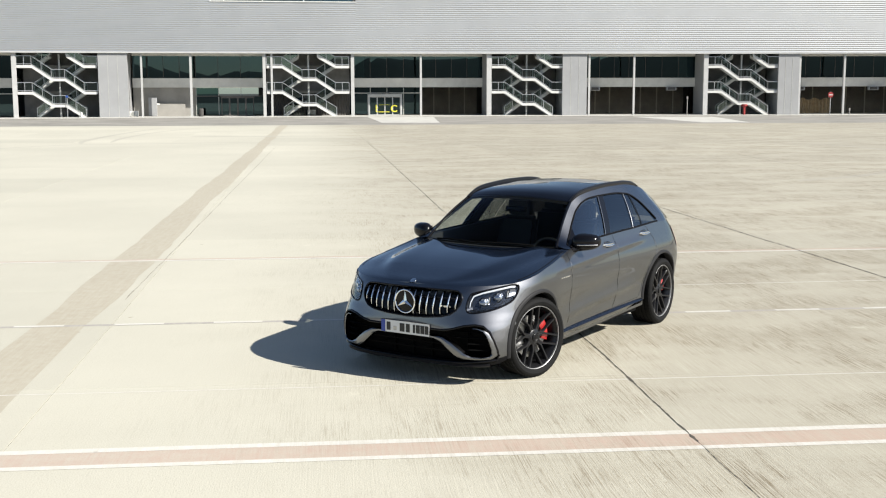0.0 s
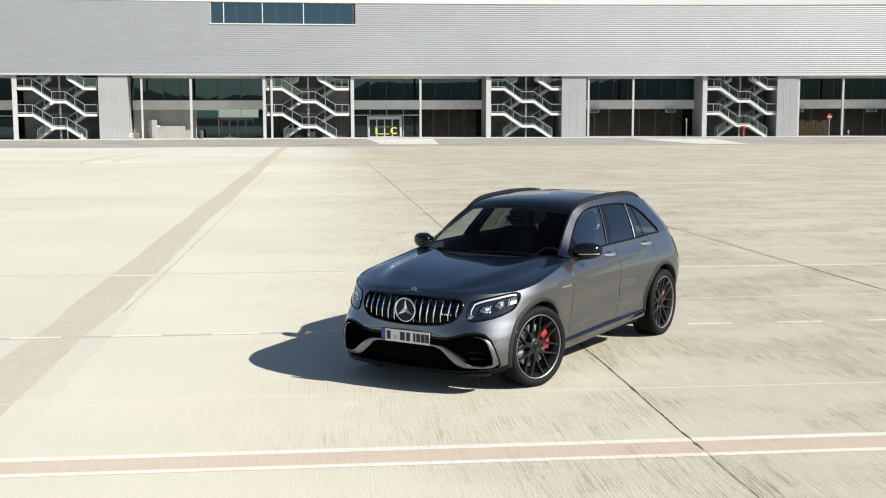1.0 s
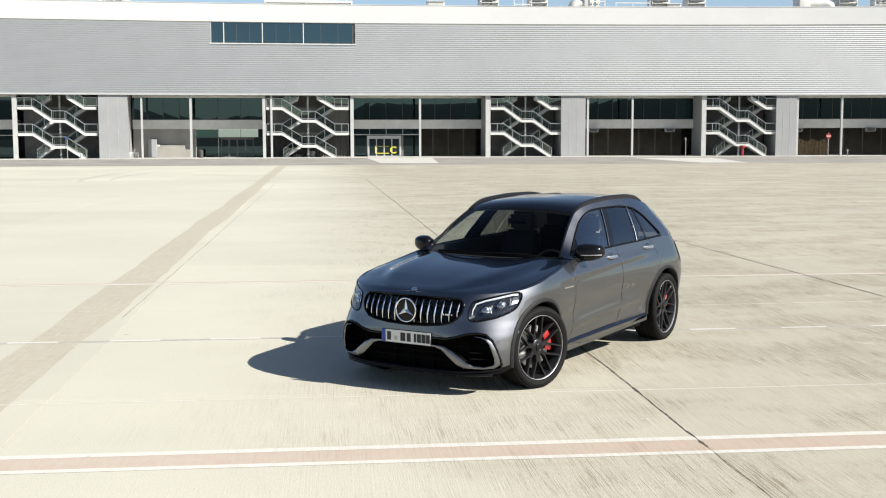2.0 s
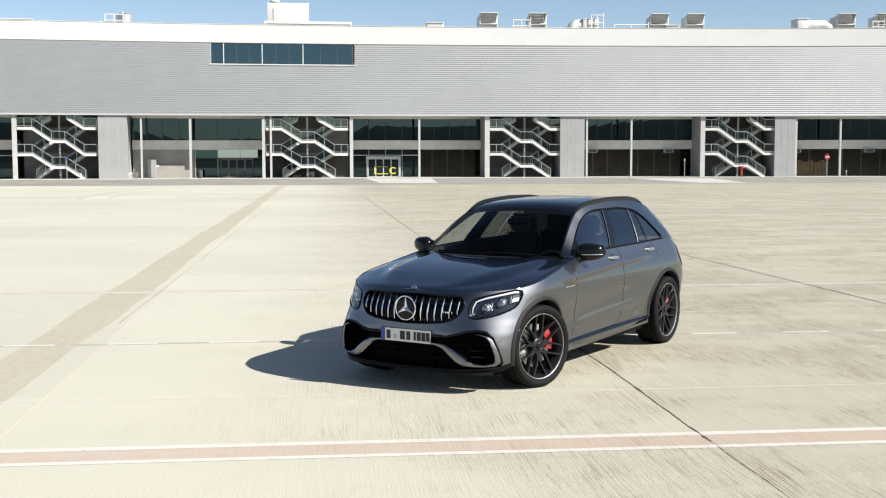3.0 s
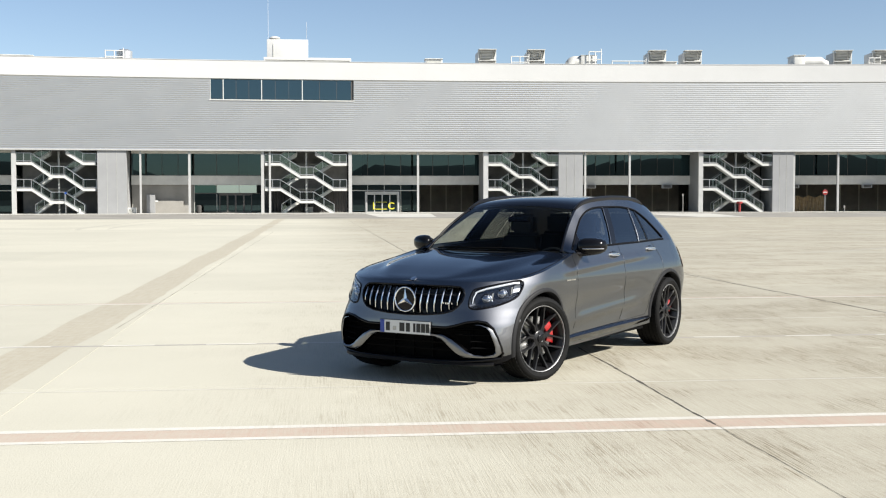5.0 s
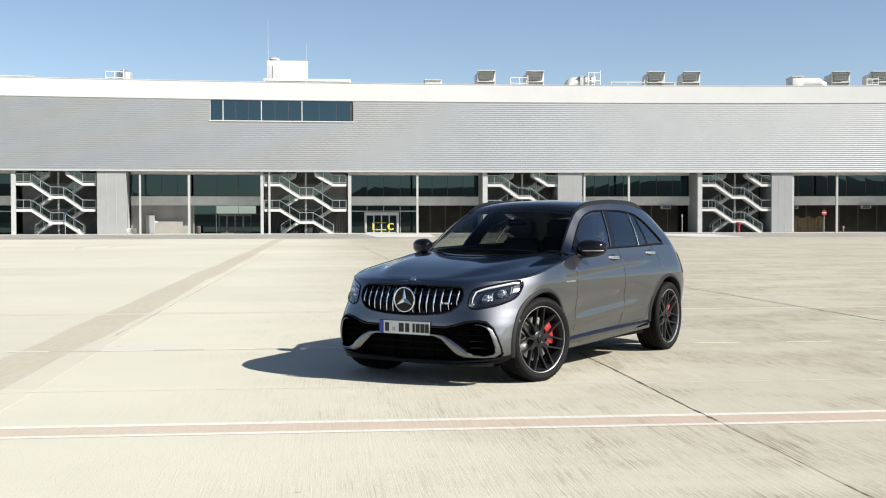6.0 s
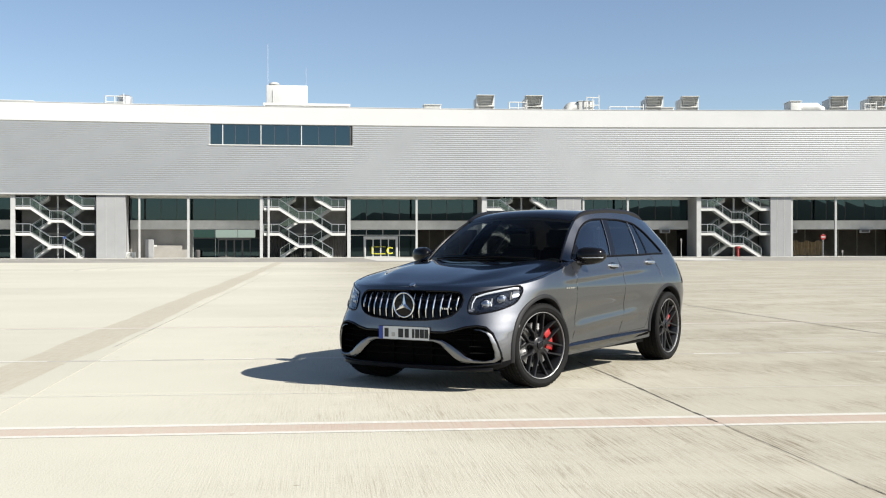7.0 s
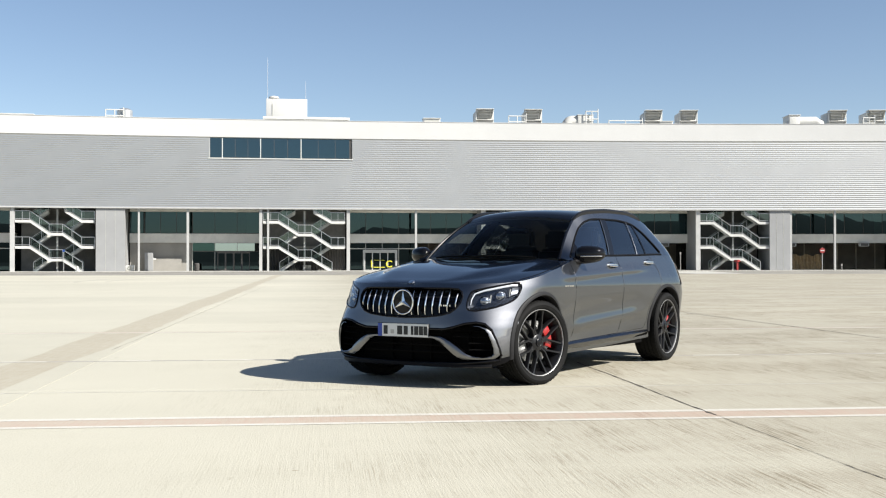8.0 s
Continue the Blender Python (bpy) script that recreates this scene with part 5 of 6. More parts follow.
    for xb, xt in ((-0.195, -0.425), (-0.855, -1.0)):
        bm = bmesh.new()
        tube(bm, [Vector((xb + (xt - xb) * k / 8, s * (side_y(xb + (xt - xb) * k / 8, belt(xb) + (win_top(xt) - belt(xb)) * k / 8) + 0.005), belt(xb) + (win_top(xt) - belt(xb)) * k / 8)) for k in range(9)], 0.0035, 6)
        body_part("bright_edge", bm, SILVER, car, "thin bright pillar edge")


# windscreen
def screen(u, v, off=0.0):
    """u from -1 to 1 across, v from the base up."""
    base = Vector((0.635 + 0.24 * (1 - u * u), 0.742 * u, 1.088 + 0.010 * (1 - u * u)))
    head = Vector((0.075 + 0.10 * (1 - u * u), 0.603 * u, 1.484 + 0.045 * (1 - u * u)))
    p = base.lerp(head, v)
    bow = math.sin(v * math.pi) * 0.025
    return p + Vector((bow * 0.6 + off, 0, bow + off))


bm = bmesh.new()
sheet(bm, [[screen(-1 + 2 * i / 40, k / 16) for i in range(41)] for k in range(17)])
windscreen = body_part("windscreen", bm, SCREEN_GLASS, car, "large raked windscreen")
for s in (-1, 1):
    bm = bmesh.new()
    tube(bm, [screen(s * 0.995, k / 16, 0.002) for k in range(17)], 0.011, 8)
    body_part("pillar_trim", bm, GLOSS_BLACK, windscreen)
bm = bmesh.new()
sheet(bm, [[screen(-0.97 + 1.94 * i / 40, 0.001 + k * 0.028, -0.004) for i in range(41)] for k in range(2)])
body_part("lower_border", bm, MATT_BLACK, windscreen)
bm = bmesh.new()
sheet(bm, [[screen(-0.97 + 1.94 * i / 40, 0.93 + k * 0.035, -0.004) for i in range(41)] for k in range(3)])
body_part("upper_border", bm, MATT_BLACK, windscreen)
for y0, y1, d in ((0.55, -0.05, 0.02), (-0.02, -0.55, 0.015)):
    bm = bmesh.new()
    tube(bm, [screen(y0 / 0.74 + (y1 - y0) / 0.74 * k / 12, 0.015 + d * math.sin(k / 12 * math.pi), 0.012) for k in range(13)], 0.008, 6)
    body_part("wiper", bm, MATT_BLACK, windscreen, "black wiper blade")
# cowl between bonnet and screen
bm = bmesh.new()
sheet(bm, [[screen(-0.97 + 1.94 * i / 30, 0.0, 0.0) + Vector((d, 0, -0.012 - d * 0.12)) for i in range(31)] for d in (0.0, 0.05)])
body_part("cowl", bm, MATT_BLACK, car)

# roof
def roof_at(u, v):
    head = Vector((0.075 + 0.10 * (1 - u * u), 0.603 * u, 1.484 + 0.045 * (1 - u * u)))
    x = 0.075 + (-1.86 - 0.075) * v
    xx = x + 0.10 * (1 - u * u) * (1 - v)
    p = Vector((xx, roof_y(x) * u, roof_z(x) + (0.045 - 0.010 * min(1.0, v * 3)) * (1 - abs(u) ** 2.2)))
    return p if v > 0 else head


bm = bmesh.new()
sheet(bm, [[roof_at(-1 + 2 * i / 40, k / 40) for i in range(41)] for k in range(37)])
roof = body_part("roof", bm, ROOF_BLACK, car, "black glass panoramic roof")
bm = bmesh.new()
sheet(bm, [[roof_at(-0.97 + 1.94 * i / 20, v) + Vector((0, 0, 0.002)) for i in range(21)] for v in (0.415, 0.422)])
body_part("roof_seam", bm, MATT_BLACK, roof)
bm = bmesh.new()
a = [roof_at(-1 + 2 * i / 24, 0.90) + Vector((0.02, 0, 0.004)) for i in range(25)]
b = [p + Vector((-0.03 - 0.02 * (1 - (i / 12 - 1) ** 2), 0, -0.005)) for i, p in enumerate(a)]
c = [p + Vector((0.0, 0, -0.035)) for p in b]
d = [p + Vector((0.05, 0, -0.05)) for p in a]
sheet(bm, [a, b, c, d])
body_part("roof_spoiler", bm, PAINT, car, "painted roof spoiler")
for s in (1, -1):
    bm = bmesh.new()
    rows = []
    for k in range(41):
        f = k / 40
        x = 0.09 + (-1.54 - 0.09) * f
        h = 0.008 + 0.028 * min(1.0, f / 0.16, (1 - f) / 0.10) ** 0.7
        y, z = roof_y(x) - 0.010, roof_z(x)
        rows.append([Vector((x, s * (y + a), z + b)) for a, b in ((0.016, -0.012), (0.020, h * 0.5), (0.012, h * 0.92), (0.0, h), (-0.012, h * 0.92), (-0.018, h * 0.5), (-0.016, -0.006))])
    sheet(bm, rows)
    bm.faces.new([bm.verts.new(p) for p in rows[0]])
    bm.faces.new([bm.verts.new(p) for p in rows[-1]])
    body_part("roof_rail", bm, RAIL_BLACK, car, "satin black roof rail")
# back window and tailgate
bm = bmesh.new()
rows = []
for k in range(13):
    x = -1.66 + (-2.13 + 1.66) * k / 12
    rows.append([Vector((x - 0.14 * (1 - u * u), roof_y(x) * u, roof_z(x))) for u in [i / 10 - 1 for i in range(21)]])
sheet(bm, rows)
body_part("rear_window", bm, DARK_GLASS, car, "dark tinted rear window")

# ---- the car: nose ----
def on_nose(y, z, out=0.0):
    return Vector((front_x(y, z) + out, y, z))


def backing(name, outline, depth, mat, parent, label=""):
    """A recessed panel behind an opening, with side walls."""
    bm = bmesh.new()
    rim = [on_nose(y, z, -0.002) for y, z in outline]
    mid = Vector((0, sum(p.y for p in rim) / len(rim), sum(p.z for p in rim) / len(rim)))
    back = [Vector((p.x - depth, p.y + (mid.y - p.y) * 0.05, p.z + (mid.z - p.z) * 0.05)) for p in rim]
    sheet(bm, [rim, back], closed=True)
    c = bm.verts.new((max(p.x for p in back) - 0.01, mid.y, mid.z))
    vs = [bm.verts.new(p) for p in back]
    for i in range(len(vs)):
        bm.faces.new((vs[i - 1], vs[i], c))
    return body_part(name, bm, mat, parent, label)


GR = mirrored(dense(GRILLE, 0.02))
grille = backing("grille", GR, 0.075, GLOSS_BLACK, car, "black radiator grille with vertical chrome slats")
bm = bmesh.new()
tube(bm, [on_nose(y, z, 0.002) for y, z in GR], 0.007, 8, closed=True)
body_part("grille_surround", bm, GLOSS_BLACK, grille)
g_top = smooth_curve([(0.0, 0.840), (0.40, 0.838), (0.475, 0.826), (0.52, 0.772)])
g_bot = smooth_curve([(0.0, 0.594), (0.2, 0.601), (0.36, 0.620), (0.44, 0.645), (0.49, 0.682), (0.52, 0.74)])
for k in range(-7, 8):
    y = k * 0.0685
    z0, z1 = g_bot(abs(y)) + 0.006, g_top(abs(y)) - 0.012
    rows = []
    for i in range(15):
        f = i / 14
        z = z0 + (z1 - z0) * f
        x = front_x(y, z) - 0.014 + 0.022 * math.sin(f * math.pi) ** 0.7
        w = 0.0042 + 0.0028 * math.sin(f * math.pi)
        rows.append([Vector((x - 0.035, y - 0.003, z)), Vector((x - 0.006, y - w, z)), Vector((x, y - w * 0.5, z)), Vector((x, y + w * 0.5, z)), Vector((x - 0.006, y + w, z)), Vector((x - 0.035, y + 0.003, z))])
    bm = bmesh.new()
    sheet(bm, rows, closed=True)
    bm.faces.new([bm.verts.new(p) for p in rows[0]])
    bm.faces.new([bm.verts.new(p) for p in rows[-1]])
    body_part("slat", bm, CHROME, grille, "chrome slat")
for z in (0.765,):
    bm = bmesh.new()
    tube(bm, [on_nose(-0.47 + 0.94 * i / 24, z, -0.045) for i in range(25)], 0.006, 6)
    body_part("cross_bar", bm, SATIN_BLACK, grille)
body_part("side_plaque", boxed(2.0, 2.008, 0.345, 0.415, 0.688, 0.702), CHROME, grille, "small chrome plaque")
# round emblem: a ring with three plain bars
em = Vector((2.098, 0, 0.722))
bm = bmesh.new()
tube(bm, [em + Vector((-0.012, 0, 0)), em + Vector((0.0, 0, 0)), em + Vector((0.004, 0, 0))], [0.104, 0.104, 0.07], 40)
emblem = body_part("emblem", bm, GLOSS_BLACK, grille, "round emblem, black disc with chrome ring and bars")
bm = bmesh.new()
tube(bm, [em + Vector((0.006, 0.103 * math.cos(a * math.tau / 48), 0.103 * math.sin(a * math.tau / 48))) for a in range(48)], 0.0065, 10, closed=True)
body_part("ring", bm, CHROME, emblem)
for k in range(3):
    a = math.pi / 2 + k * math.tau / 3
    d, n = Vector((0, math.cos(a), math.sin(a))), Vector((0, -math.sin(a), math.cos(a)))
    c = em + Vector((0.008, 0, 0))
    bm = bmesh.new()
    v = [bm.verts.new(p) for p in (c + n * 0.021, c + d * 0.099, c - n * 0.021, c - d * 0.0, c + Vector((0.014, 0, 0)))]
    for f in ((0, 1, 4), (1, 2, 4), (2, 3, 4), (3, 0, 4)):
        bm.faces.new([v[i] for i in f])
    body_part("bar", bm, CHROME, emblem)
bm = bmesh.new()
p = Vector((1.975, 0, hood_z(1.975, 0) + 0.001))
ax = Vector((0.5, 0, 0.87))
tube(bm, [p - ax * 0.006, p + ax * 0.003, p + ax * 0.005], [0.028, 0.028, 0.020], 24)
body_part("bonnet_badge", bm, CHROME, car, "small round chrome badge")

# lower mouth, ducts, silver wing and lip
MO = mirrored(dense(MOUTH, 0.025))
mouth = backing("lower_grille", MO, 0.11, MATT_BLACK, car, "black lower air intakes")
for s in (1, -1):
    for k, z in enumerate((0.33, 0.385, 0.44, 0.49)):
        y0, y1 = (0.52 - (z - 0.33) * 0.5 if z > 0.4 else 0.60, 0.79 - max(0, z - 0.40) * 0.6)
        bm = bmesh.new()
        rows = []
        for i in range(9):
            y = y0 + (y1 - y0) * i / 8
            p = on_nose(y, z, -0.055)
            rows.append([Vector((p.x, s * y, z - 0.006)), Vector((p.x + 0.018, s * y, z)), Vector((p.x, s * y, z + 0.006)), Vector((p.x - 0.03, s * y, z))])
        sheet(bm, rows, closed=True)
        body_part("duct_fin", bm, MATT_BLACK, mouth)
    # silver wing: a ribbon with its own width along the path
    path = [(0.0, 0.432, 0.010), (0.18, 0.432, 0.010), (0.30, 0.430, 0.013), (0.37, 0.415, 0.022), (0.44, 0.372, 0.032), (0.51, 0.318, 0.036), (0.57, 0.278, 0.030), (0.64, 0.262, 0.016), (0.72, 0.258, 0.011), (0.785, 0.264, 0.014),
            (0.815, 0.292, 0.019), (0.818, 0.345, 0.020), (0.802, 0.415, 0.019), (0.775, 0.475, 0.015), (0.745, 0.508, 0.008), (0.70, 0.528, 0.004), (0.66, 0.530, 0.003)]
    dn = []
    for i in range(len(path) - 1):
        for k in range(5):
            f = k / 5
            dn.append(tuple(a + (b - a) * f for a, b in zip(path[i], path[i + 1])))
    dn.append(path[-1])
    rows = []
    for i, (y, z, w) in enumerate(dn):
        (ya, za, _), (yb, zb, _) = dn[max(i - 3, 0)], dn[min(i + 3, len(dn) - 1)]
        d = math.hypot(yb - ya, zb - za) or 1
        ny, nz = -(zb - za) / d, (yb - ya) / d
        row = []
        for q, out in ((-1, -0.05), (-1, 0.004), (-0.5, 0.014), (0.5, 0.014), (1, 0.004), (1, -0.05)):
            yy, zz = max(y + ny * w * q, 0.0), z + nz * w * q
            row.append(Vector((front_x(min(yy, 0.9), zz) + out - 0.006, s * yy, zz)))
        rows.append(row)
    bm = bmesh.new()
    sheet(bm, rows)
    body_part("bumper_wing", bm, WING_SILVER, mouth, "satin silver wing blade around the duct")
bm = bmesh.new()
tube(bm, [on_nose(y, z, 0.0) for y, z in MO], 0.010, 8, closed=True)
body_part("intake_seal", bm, GLOSS_BLACK, mouth)
for y in (-0.2, 0.2, 0.0):
    body_part("intake_post", boxed(1.95, 1.985, y - 0.006, y + 0.006, 0.22, 0.42), MATT_BLACK, mouth)
for z in (0.30, 0.36):
    bm = bmesh.new()
    tube(bm, [on_nose(-0.48 + 0.96 * i / 20, z, -0.08) for i in range(21)], 0.008, 6)
    body_part("intake_bar", bm, MATT_BLACK, mouth)
rows = []
for q in range(-44, 45):
    y = 0.77 * math.sin(q / 44 * math.pi / 2)
    p = on_nose(y, 0.21)
    out = 0.012 * (1 - abs(q / 44) ** 4)
    rows.append([p + Vector((-0.05, 0, 0.012)), p + Vector((out, 0, 0.0)), p + Vector((out + 0.004, 0, -0.022)), p + Vector((out - 0.02, 0, -0.032)), p + Vector((-0.20, 0, -0.032))])
bm = bmesh.new()
sheet(bm, rows)
body_part("front_lip", bm, LIP_BLACK, car, "gloss black front lip")

# number plate with plain bars
plate = body_part("number_plate", boxed(2.096, 2.106, -0.263, 0.263, 0.421, 0.541, bevel=0.003), PLATE_BLACK, car, "white number plate in a black holder")
body_part("plate_face", boxed(2.106, 2.109, -0.258, 0.258, 0.427, 0.536), PLATE_WHITE, plate, "white plate")
body_part("blue_field", boxed(2.109, 2.1105, -0.258, -0.215, 0.427, 0.536), PLATE_BLUE, plate, "blue end field")
for y, w in ((-0.178, 0.042), (-0.03, 0.052), (0.032, 0.042), (0.098, 0.024), (0.140, 0.042), (0.188, 0.042), (0.233, 0.038)):
    body_part("plate_bar", boxed(2.109, 2.1105, y - w / 2, y + w / 2, 0.444, 0.519), PLATE_BLACK, plate)
body_part("plate_seal", boxed(2.109, 2.1105, -0.125, -0.090, 0.450, 0.485), STEEL, plate)

# headlamps
for s in (1, -1):
    rim = [on_nose(y, z, -0.001) for y, z in LAMP]
    cy, cz = 0.715, 0.775
    inner = [Vector((front_x(cy + (y - cy) * 0.86, cz + (z - cz) * 0.86) - 0.055, cy + (y - cy) * 0.86, cz + (z - cz) * 0.86)) for y, z in LAMP]
    flip = lambda p: Vector((p.x, p.y * s, p.z))
    bm = bmesh.new()
    sheet(bm, [[flip(p) for p in rim], [flip(p) for p in inner]], closed=True)
    c = bm.verts.new(flip(Vector((front_x(cy, cz) - 0.08, cy, cz))))
    vs = [bm.verts.new(flip(p)) for p in inner]
    for i in range(len(vs)):
        bm.faces.new((vs[i - 1], vs[i], c))
    lamp = body_part("headlamp", bm, LAMP_DARK, car, "clear headlamp with twin projectors and white light strip")
    bm = bmesh.new()
    grid_rows = []
    for k in range(9):
        f = k / 8
        grid_rows.append([flip(Vector((front_x(cy + (y - cy) * f, cz + (z - cz) * f) + 0.002, cy + (y - cy) * f, cz + (z - cz) * f))) for y, z in LAMP])
    sheet(bm, grid_rows, closed=True)
    bmesh.ops.remove_doubles(bm, verts=bm.verts[:], dist=0.0003)
    body_part("lens", bm, CLEAR_GLASS, lamp, "clear lens")
    bm = bmesh.new()
    tube(bm, [flip(p + Vector((0.003, 0, 0))) for p in rim], 0.0075, 6, closed=True)
    body_part("lamp_seal", bm, GLOSS_BLACK, lamp)
    strip = [(0.591, 0.700), (0.590, 0.745), (0.605, 0.793), (0.665, 0.820), (0.775, 0.850), (0.835, 0.866), (0.862, 0.863)]
    st = dense(strip, 0.02)
    bm = bmesh.new()
    tube(bm, [flip(on_nose(y, z, -0.022)) for y, z in st], [0.004 + 0.006 * min(1.0, i / 9) for i in range(len(st))], 8)
    body_part("light_strip", bm, LAMP_WHITE, lamp, "white light strip")
    bm = bmesh.new()
    sheet(bm, [[flip(on_nose(y, 0.772 + 0.45 * (y - 0.82) + (0.070 - 0.35 * (y - 0.82)) * k / 6, -0.030 - 0.012 * math.sin(k / 6 * math.pi))) for y in (0.836, 0.845, 0.853, 0.861, 0.868)] for k in range(7)])
    body_part("side_reflector", bm, LAMP_GREY, lamp, "bright side reflector")
    for (y, z, r) in ((0.668, 0.735, 0.033), (0.765, 0.775, 0.033)):
        p = on_nose(y, z, -0.062)
        n = Vector((1, 0.35, 0)).normalized()
        bm = bmesh.new()
        tube(bm, [flip(p - n * 0.03), flip(p), flip(p + n * 0.012), flip(p + n * 0.02), flip(p + n * 0.024)], [r * 1.3, r * 1.3, r * 1.05, r * 0.85, r * 0.4], 24)
        proj = body_part("projector", bm, LAMP_CHROME, lamp, "chrome projector")
        bm = bmesh.new()
        tube(bm, [flip(p + n * 0.018), flip(p + n * 0.030), flip(p + n * 0.036), flip(p + n * 0.038)], [r * 0.82, r * 0.74, r * 0.45, r * 0.1], 20)
        body_part("projector_lens", bm, LAMP_LENS, proj, "pale glass projector lens")
    for (y, z) in ((0.715, 0.75), (0.825, 0.80)):
        p = on_nose(y, z, -0.045)
        bm = bmesh.new()
        tube(bm, [flip(p + Vector((0, -0.004, -0.03))), flip(p + Vector((0, 0.006, 0.035)))], 0.007, 8)
        body_part("reflector", bm, LAMP_CHROME, lamp)

# ---- the car: arches, sills, mirrors, handles, tail lamps ----
for s in (1, -1):
    for arch, cx, cz, name in ((ARCH_F, 1.368, 0.358, "front"), (ARCH_R, -1.458, 0.398, "rear")):
        rows = []
        for a, (x, z) in enumerate(arch):
            if z < (0.235 if cx > 0 else 0.34):
                continue
            rows.append((math.atan2(z - cz, x - cx), x, z))
        rows.sort(key=lambda r: r[0] if r[0] > -2.2 else r[0] + math.tau)
        band = []
        for ang, x, z in rows:
            dx, dz = math.cos(ang), math.sin(ang)
            q = []
            for r, out in ((-0.014, -0.06), (-0.014, 0.002), (-0.008, 0.012), (0.004, 0.013), (0.016, 0.010), (0.022, 0.006), (0.026, -0.004)):
                xx, zz = x + dx * r, z + dz * r
                q.append(Vector((xx, s * (side_y(xx, min(zz, shoulder_z(xx))) + out), zz)))
            band.append(q)
        bm = bmesh.new()
        sheet(bm, band)
        # satin black stands in for the shade on the body-coloured lip
        body_part("wheel_arch", bm, SATIN_BLACK, car, "wheel arch lip, black in place of its shade")
        liner = []
        for ang, x, z in rows:
            liner.append([Vector((x, s * yy, z)) for yy in (0.56, 0.70, side_y(x, z) - 0.05)])
        bm = bmesh.new()
        sheet(bm, liner)
        tip = [Vector((x, s * 0.56, z)) for ang, x, z in rows]
        c = bm.verts.new((cx, s * 0.56, cz))
        vs = [bm.verts.new(p) for p in tip]
        for i in range(1, len(vs)):
            bm.faces.new((vs[i - 1], vs[i], c))
        body_part("wheel_liner", bm, MATT_BLACK, car)
    # sill
    rows = []
    for i in range(31):
        x = 0.99 - 1.98 * i / 30
        f = i / 30
        zt, zb = 0.345 + 0.045 * f, 0.258 + 0.05 * f
        rows.append([Vector((x, s * yy, zz)) for yy, zz in ((side_y(x, zt) - 0.01, zt), (0.912, zt - 0.010), (0.930, zt - 0.03), (0.918, zb + 0.03), (0.895, zb + 0.004), (0.80, zb))])
    bm = bmesh.new()
    sheet(bm, rows)
    body_part("side_sill", bm, SILL_PAINT, car, "dark painted side sill")
    # mirror
    bm = bmesh.new()
    bmesh.ops.create_uvsphere(bm, u_segments=28, v_segments=18, radius=1.0)
    for v in bm.verts:
        x, y, z = v.co
        e = lambda t, p: math.copysign(abs(t) ** p, t)
        x, y, z = e(x, 0.85), e(y, 0.75), e(z, 0.72)
        x = x * (0.10 if x > 0 else 0.035)
        z = z * 0.082 * (1.0 - 0.16 * y) + 0.008 * y
        v.co = Vector((0.44 + x - 0.045 * y, s * ((0.965 if s > 0 else 0.925) + 0.128 * y), 1.142 + z))
    mirror = body_part("door_mirror", bm, GLOSS_BLACK, car, "gloss black door mirror")
    bm = bmesh.new()
    tube(bm, [Vector((0.56, s * 0.86, 1.075)), Vector((0.52, s * 0.90, 1.075)), Vector((0.46, s * 0.95, 1.085))], [0.03, 0.022, 0.025], 10)
    body_part("stalk", bm, GLOSS_BLACK, mirror)
    if s > 0:
        bm = bmesh.new()
        tube(bm, [Vector((0.44 + 0.103 * math.cos(t) ** 0.5 - 0.045 * (k / 10 * 2 - 1), s * ((0.93 if s > 0 else 0.89) + 0.165 * k / 10), 1.125)) for k, t in [(k, (k / 10 - 0.35) * 1.5) for k in range(11)]], 0.005, 6)
        body_part("indicator", bm, SILVER if s > 0 else GLOSS_BLACK, mirror, "thin indicator strip")
    body_part("mirror_glass", boxed(0.402, 0.406, min(s * 0.84, s * 1.02), max(s * 0.84, s * 1.02), 1.09, 1.19), CHROME, mirror)
    # handles
    for x0, z0, d in ((-0.20, 1.048, "front"), (-1.09, 1.082, "rear")):
        rows = []
        for i in range(13):
            f = i / 12
            x = x0 + 0.115 - 0.23 * f
            out = 0.034 * math.sin(f * math.pi) ** 0.5
            h = 0.013 + 0.004 * math.sin(f * math.pi)
            yy = side_y(x, z0)
            rows.append([Vector((x, s * (yy + out + a), z0 + b)) for a, b in ((-0.012, h), (0.0, h * 0.6), (0.002, 0), (0.0, -h * 0.6), (-0.012, -h), (-0.02, 0))])
        bm = bmesh.new()
        sheet(bm, rows, closed=True)
        h = body_part("door_handle", bm, SILVER, doors[d, s], "bright metal door handle")
        # flat dark oval: its colour stands in for shade in the grip recess
        bm = bmesh.new()
        bmesh.ops.create_uvsphere(bm, u_segments=16, v_segments=10, radius=1.0)
        for v in bm.verts:
            v.co = Vector((x0 + 0.01 + v.co.x * 0.078, s * (side_y(x0, z0) + v.co.y * 0.007), z0 - 0.003 + v.co.z * 0.036))
        body_part("handle_shade", bm, SILL_PAINT, h, "dark oval painted as the shade of the grip recess")
        bm = bmesh.new()
        tube(bm, [r[3] + Vector((0, s * 0.002, 0)) for r in rows[1:-1]], 0.008, 6)
        body_part("bright_edge", bm, CHROME, h)
    # side plaque on the wing, parking sensor, side marker of the tail
    for x, w in ((0.93, 0.03), (0.885, 0.03), (0.84, 0.025), (0.80, 0.03), (0.765, 0.02)):
        z = 0.852
        body_part("side_plaque", boxed(x - w / 2, x + w / 2, min(s * (side_y(x, z) - 0.001), s * (side_y(x, z) + 0.003)), max(s * (side_y(x, z) - 0.001), s * (side_y(x, z) + 0.003)), z - 0.006, z + 0.006), CHROME, body)
    bm = bmesh.new()
    p = Vector((1.727, s * side_y(1.727, 0.55), 0.55))
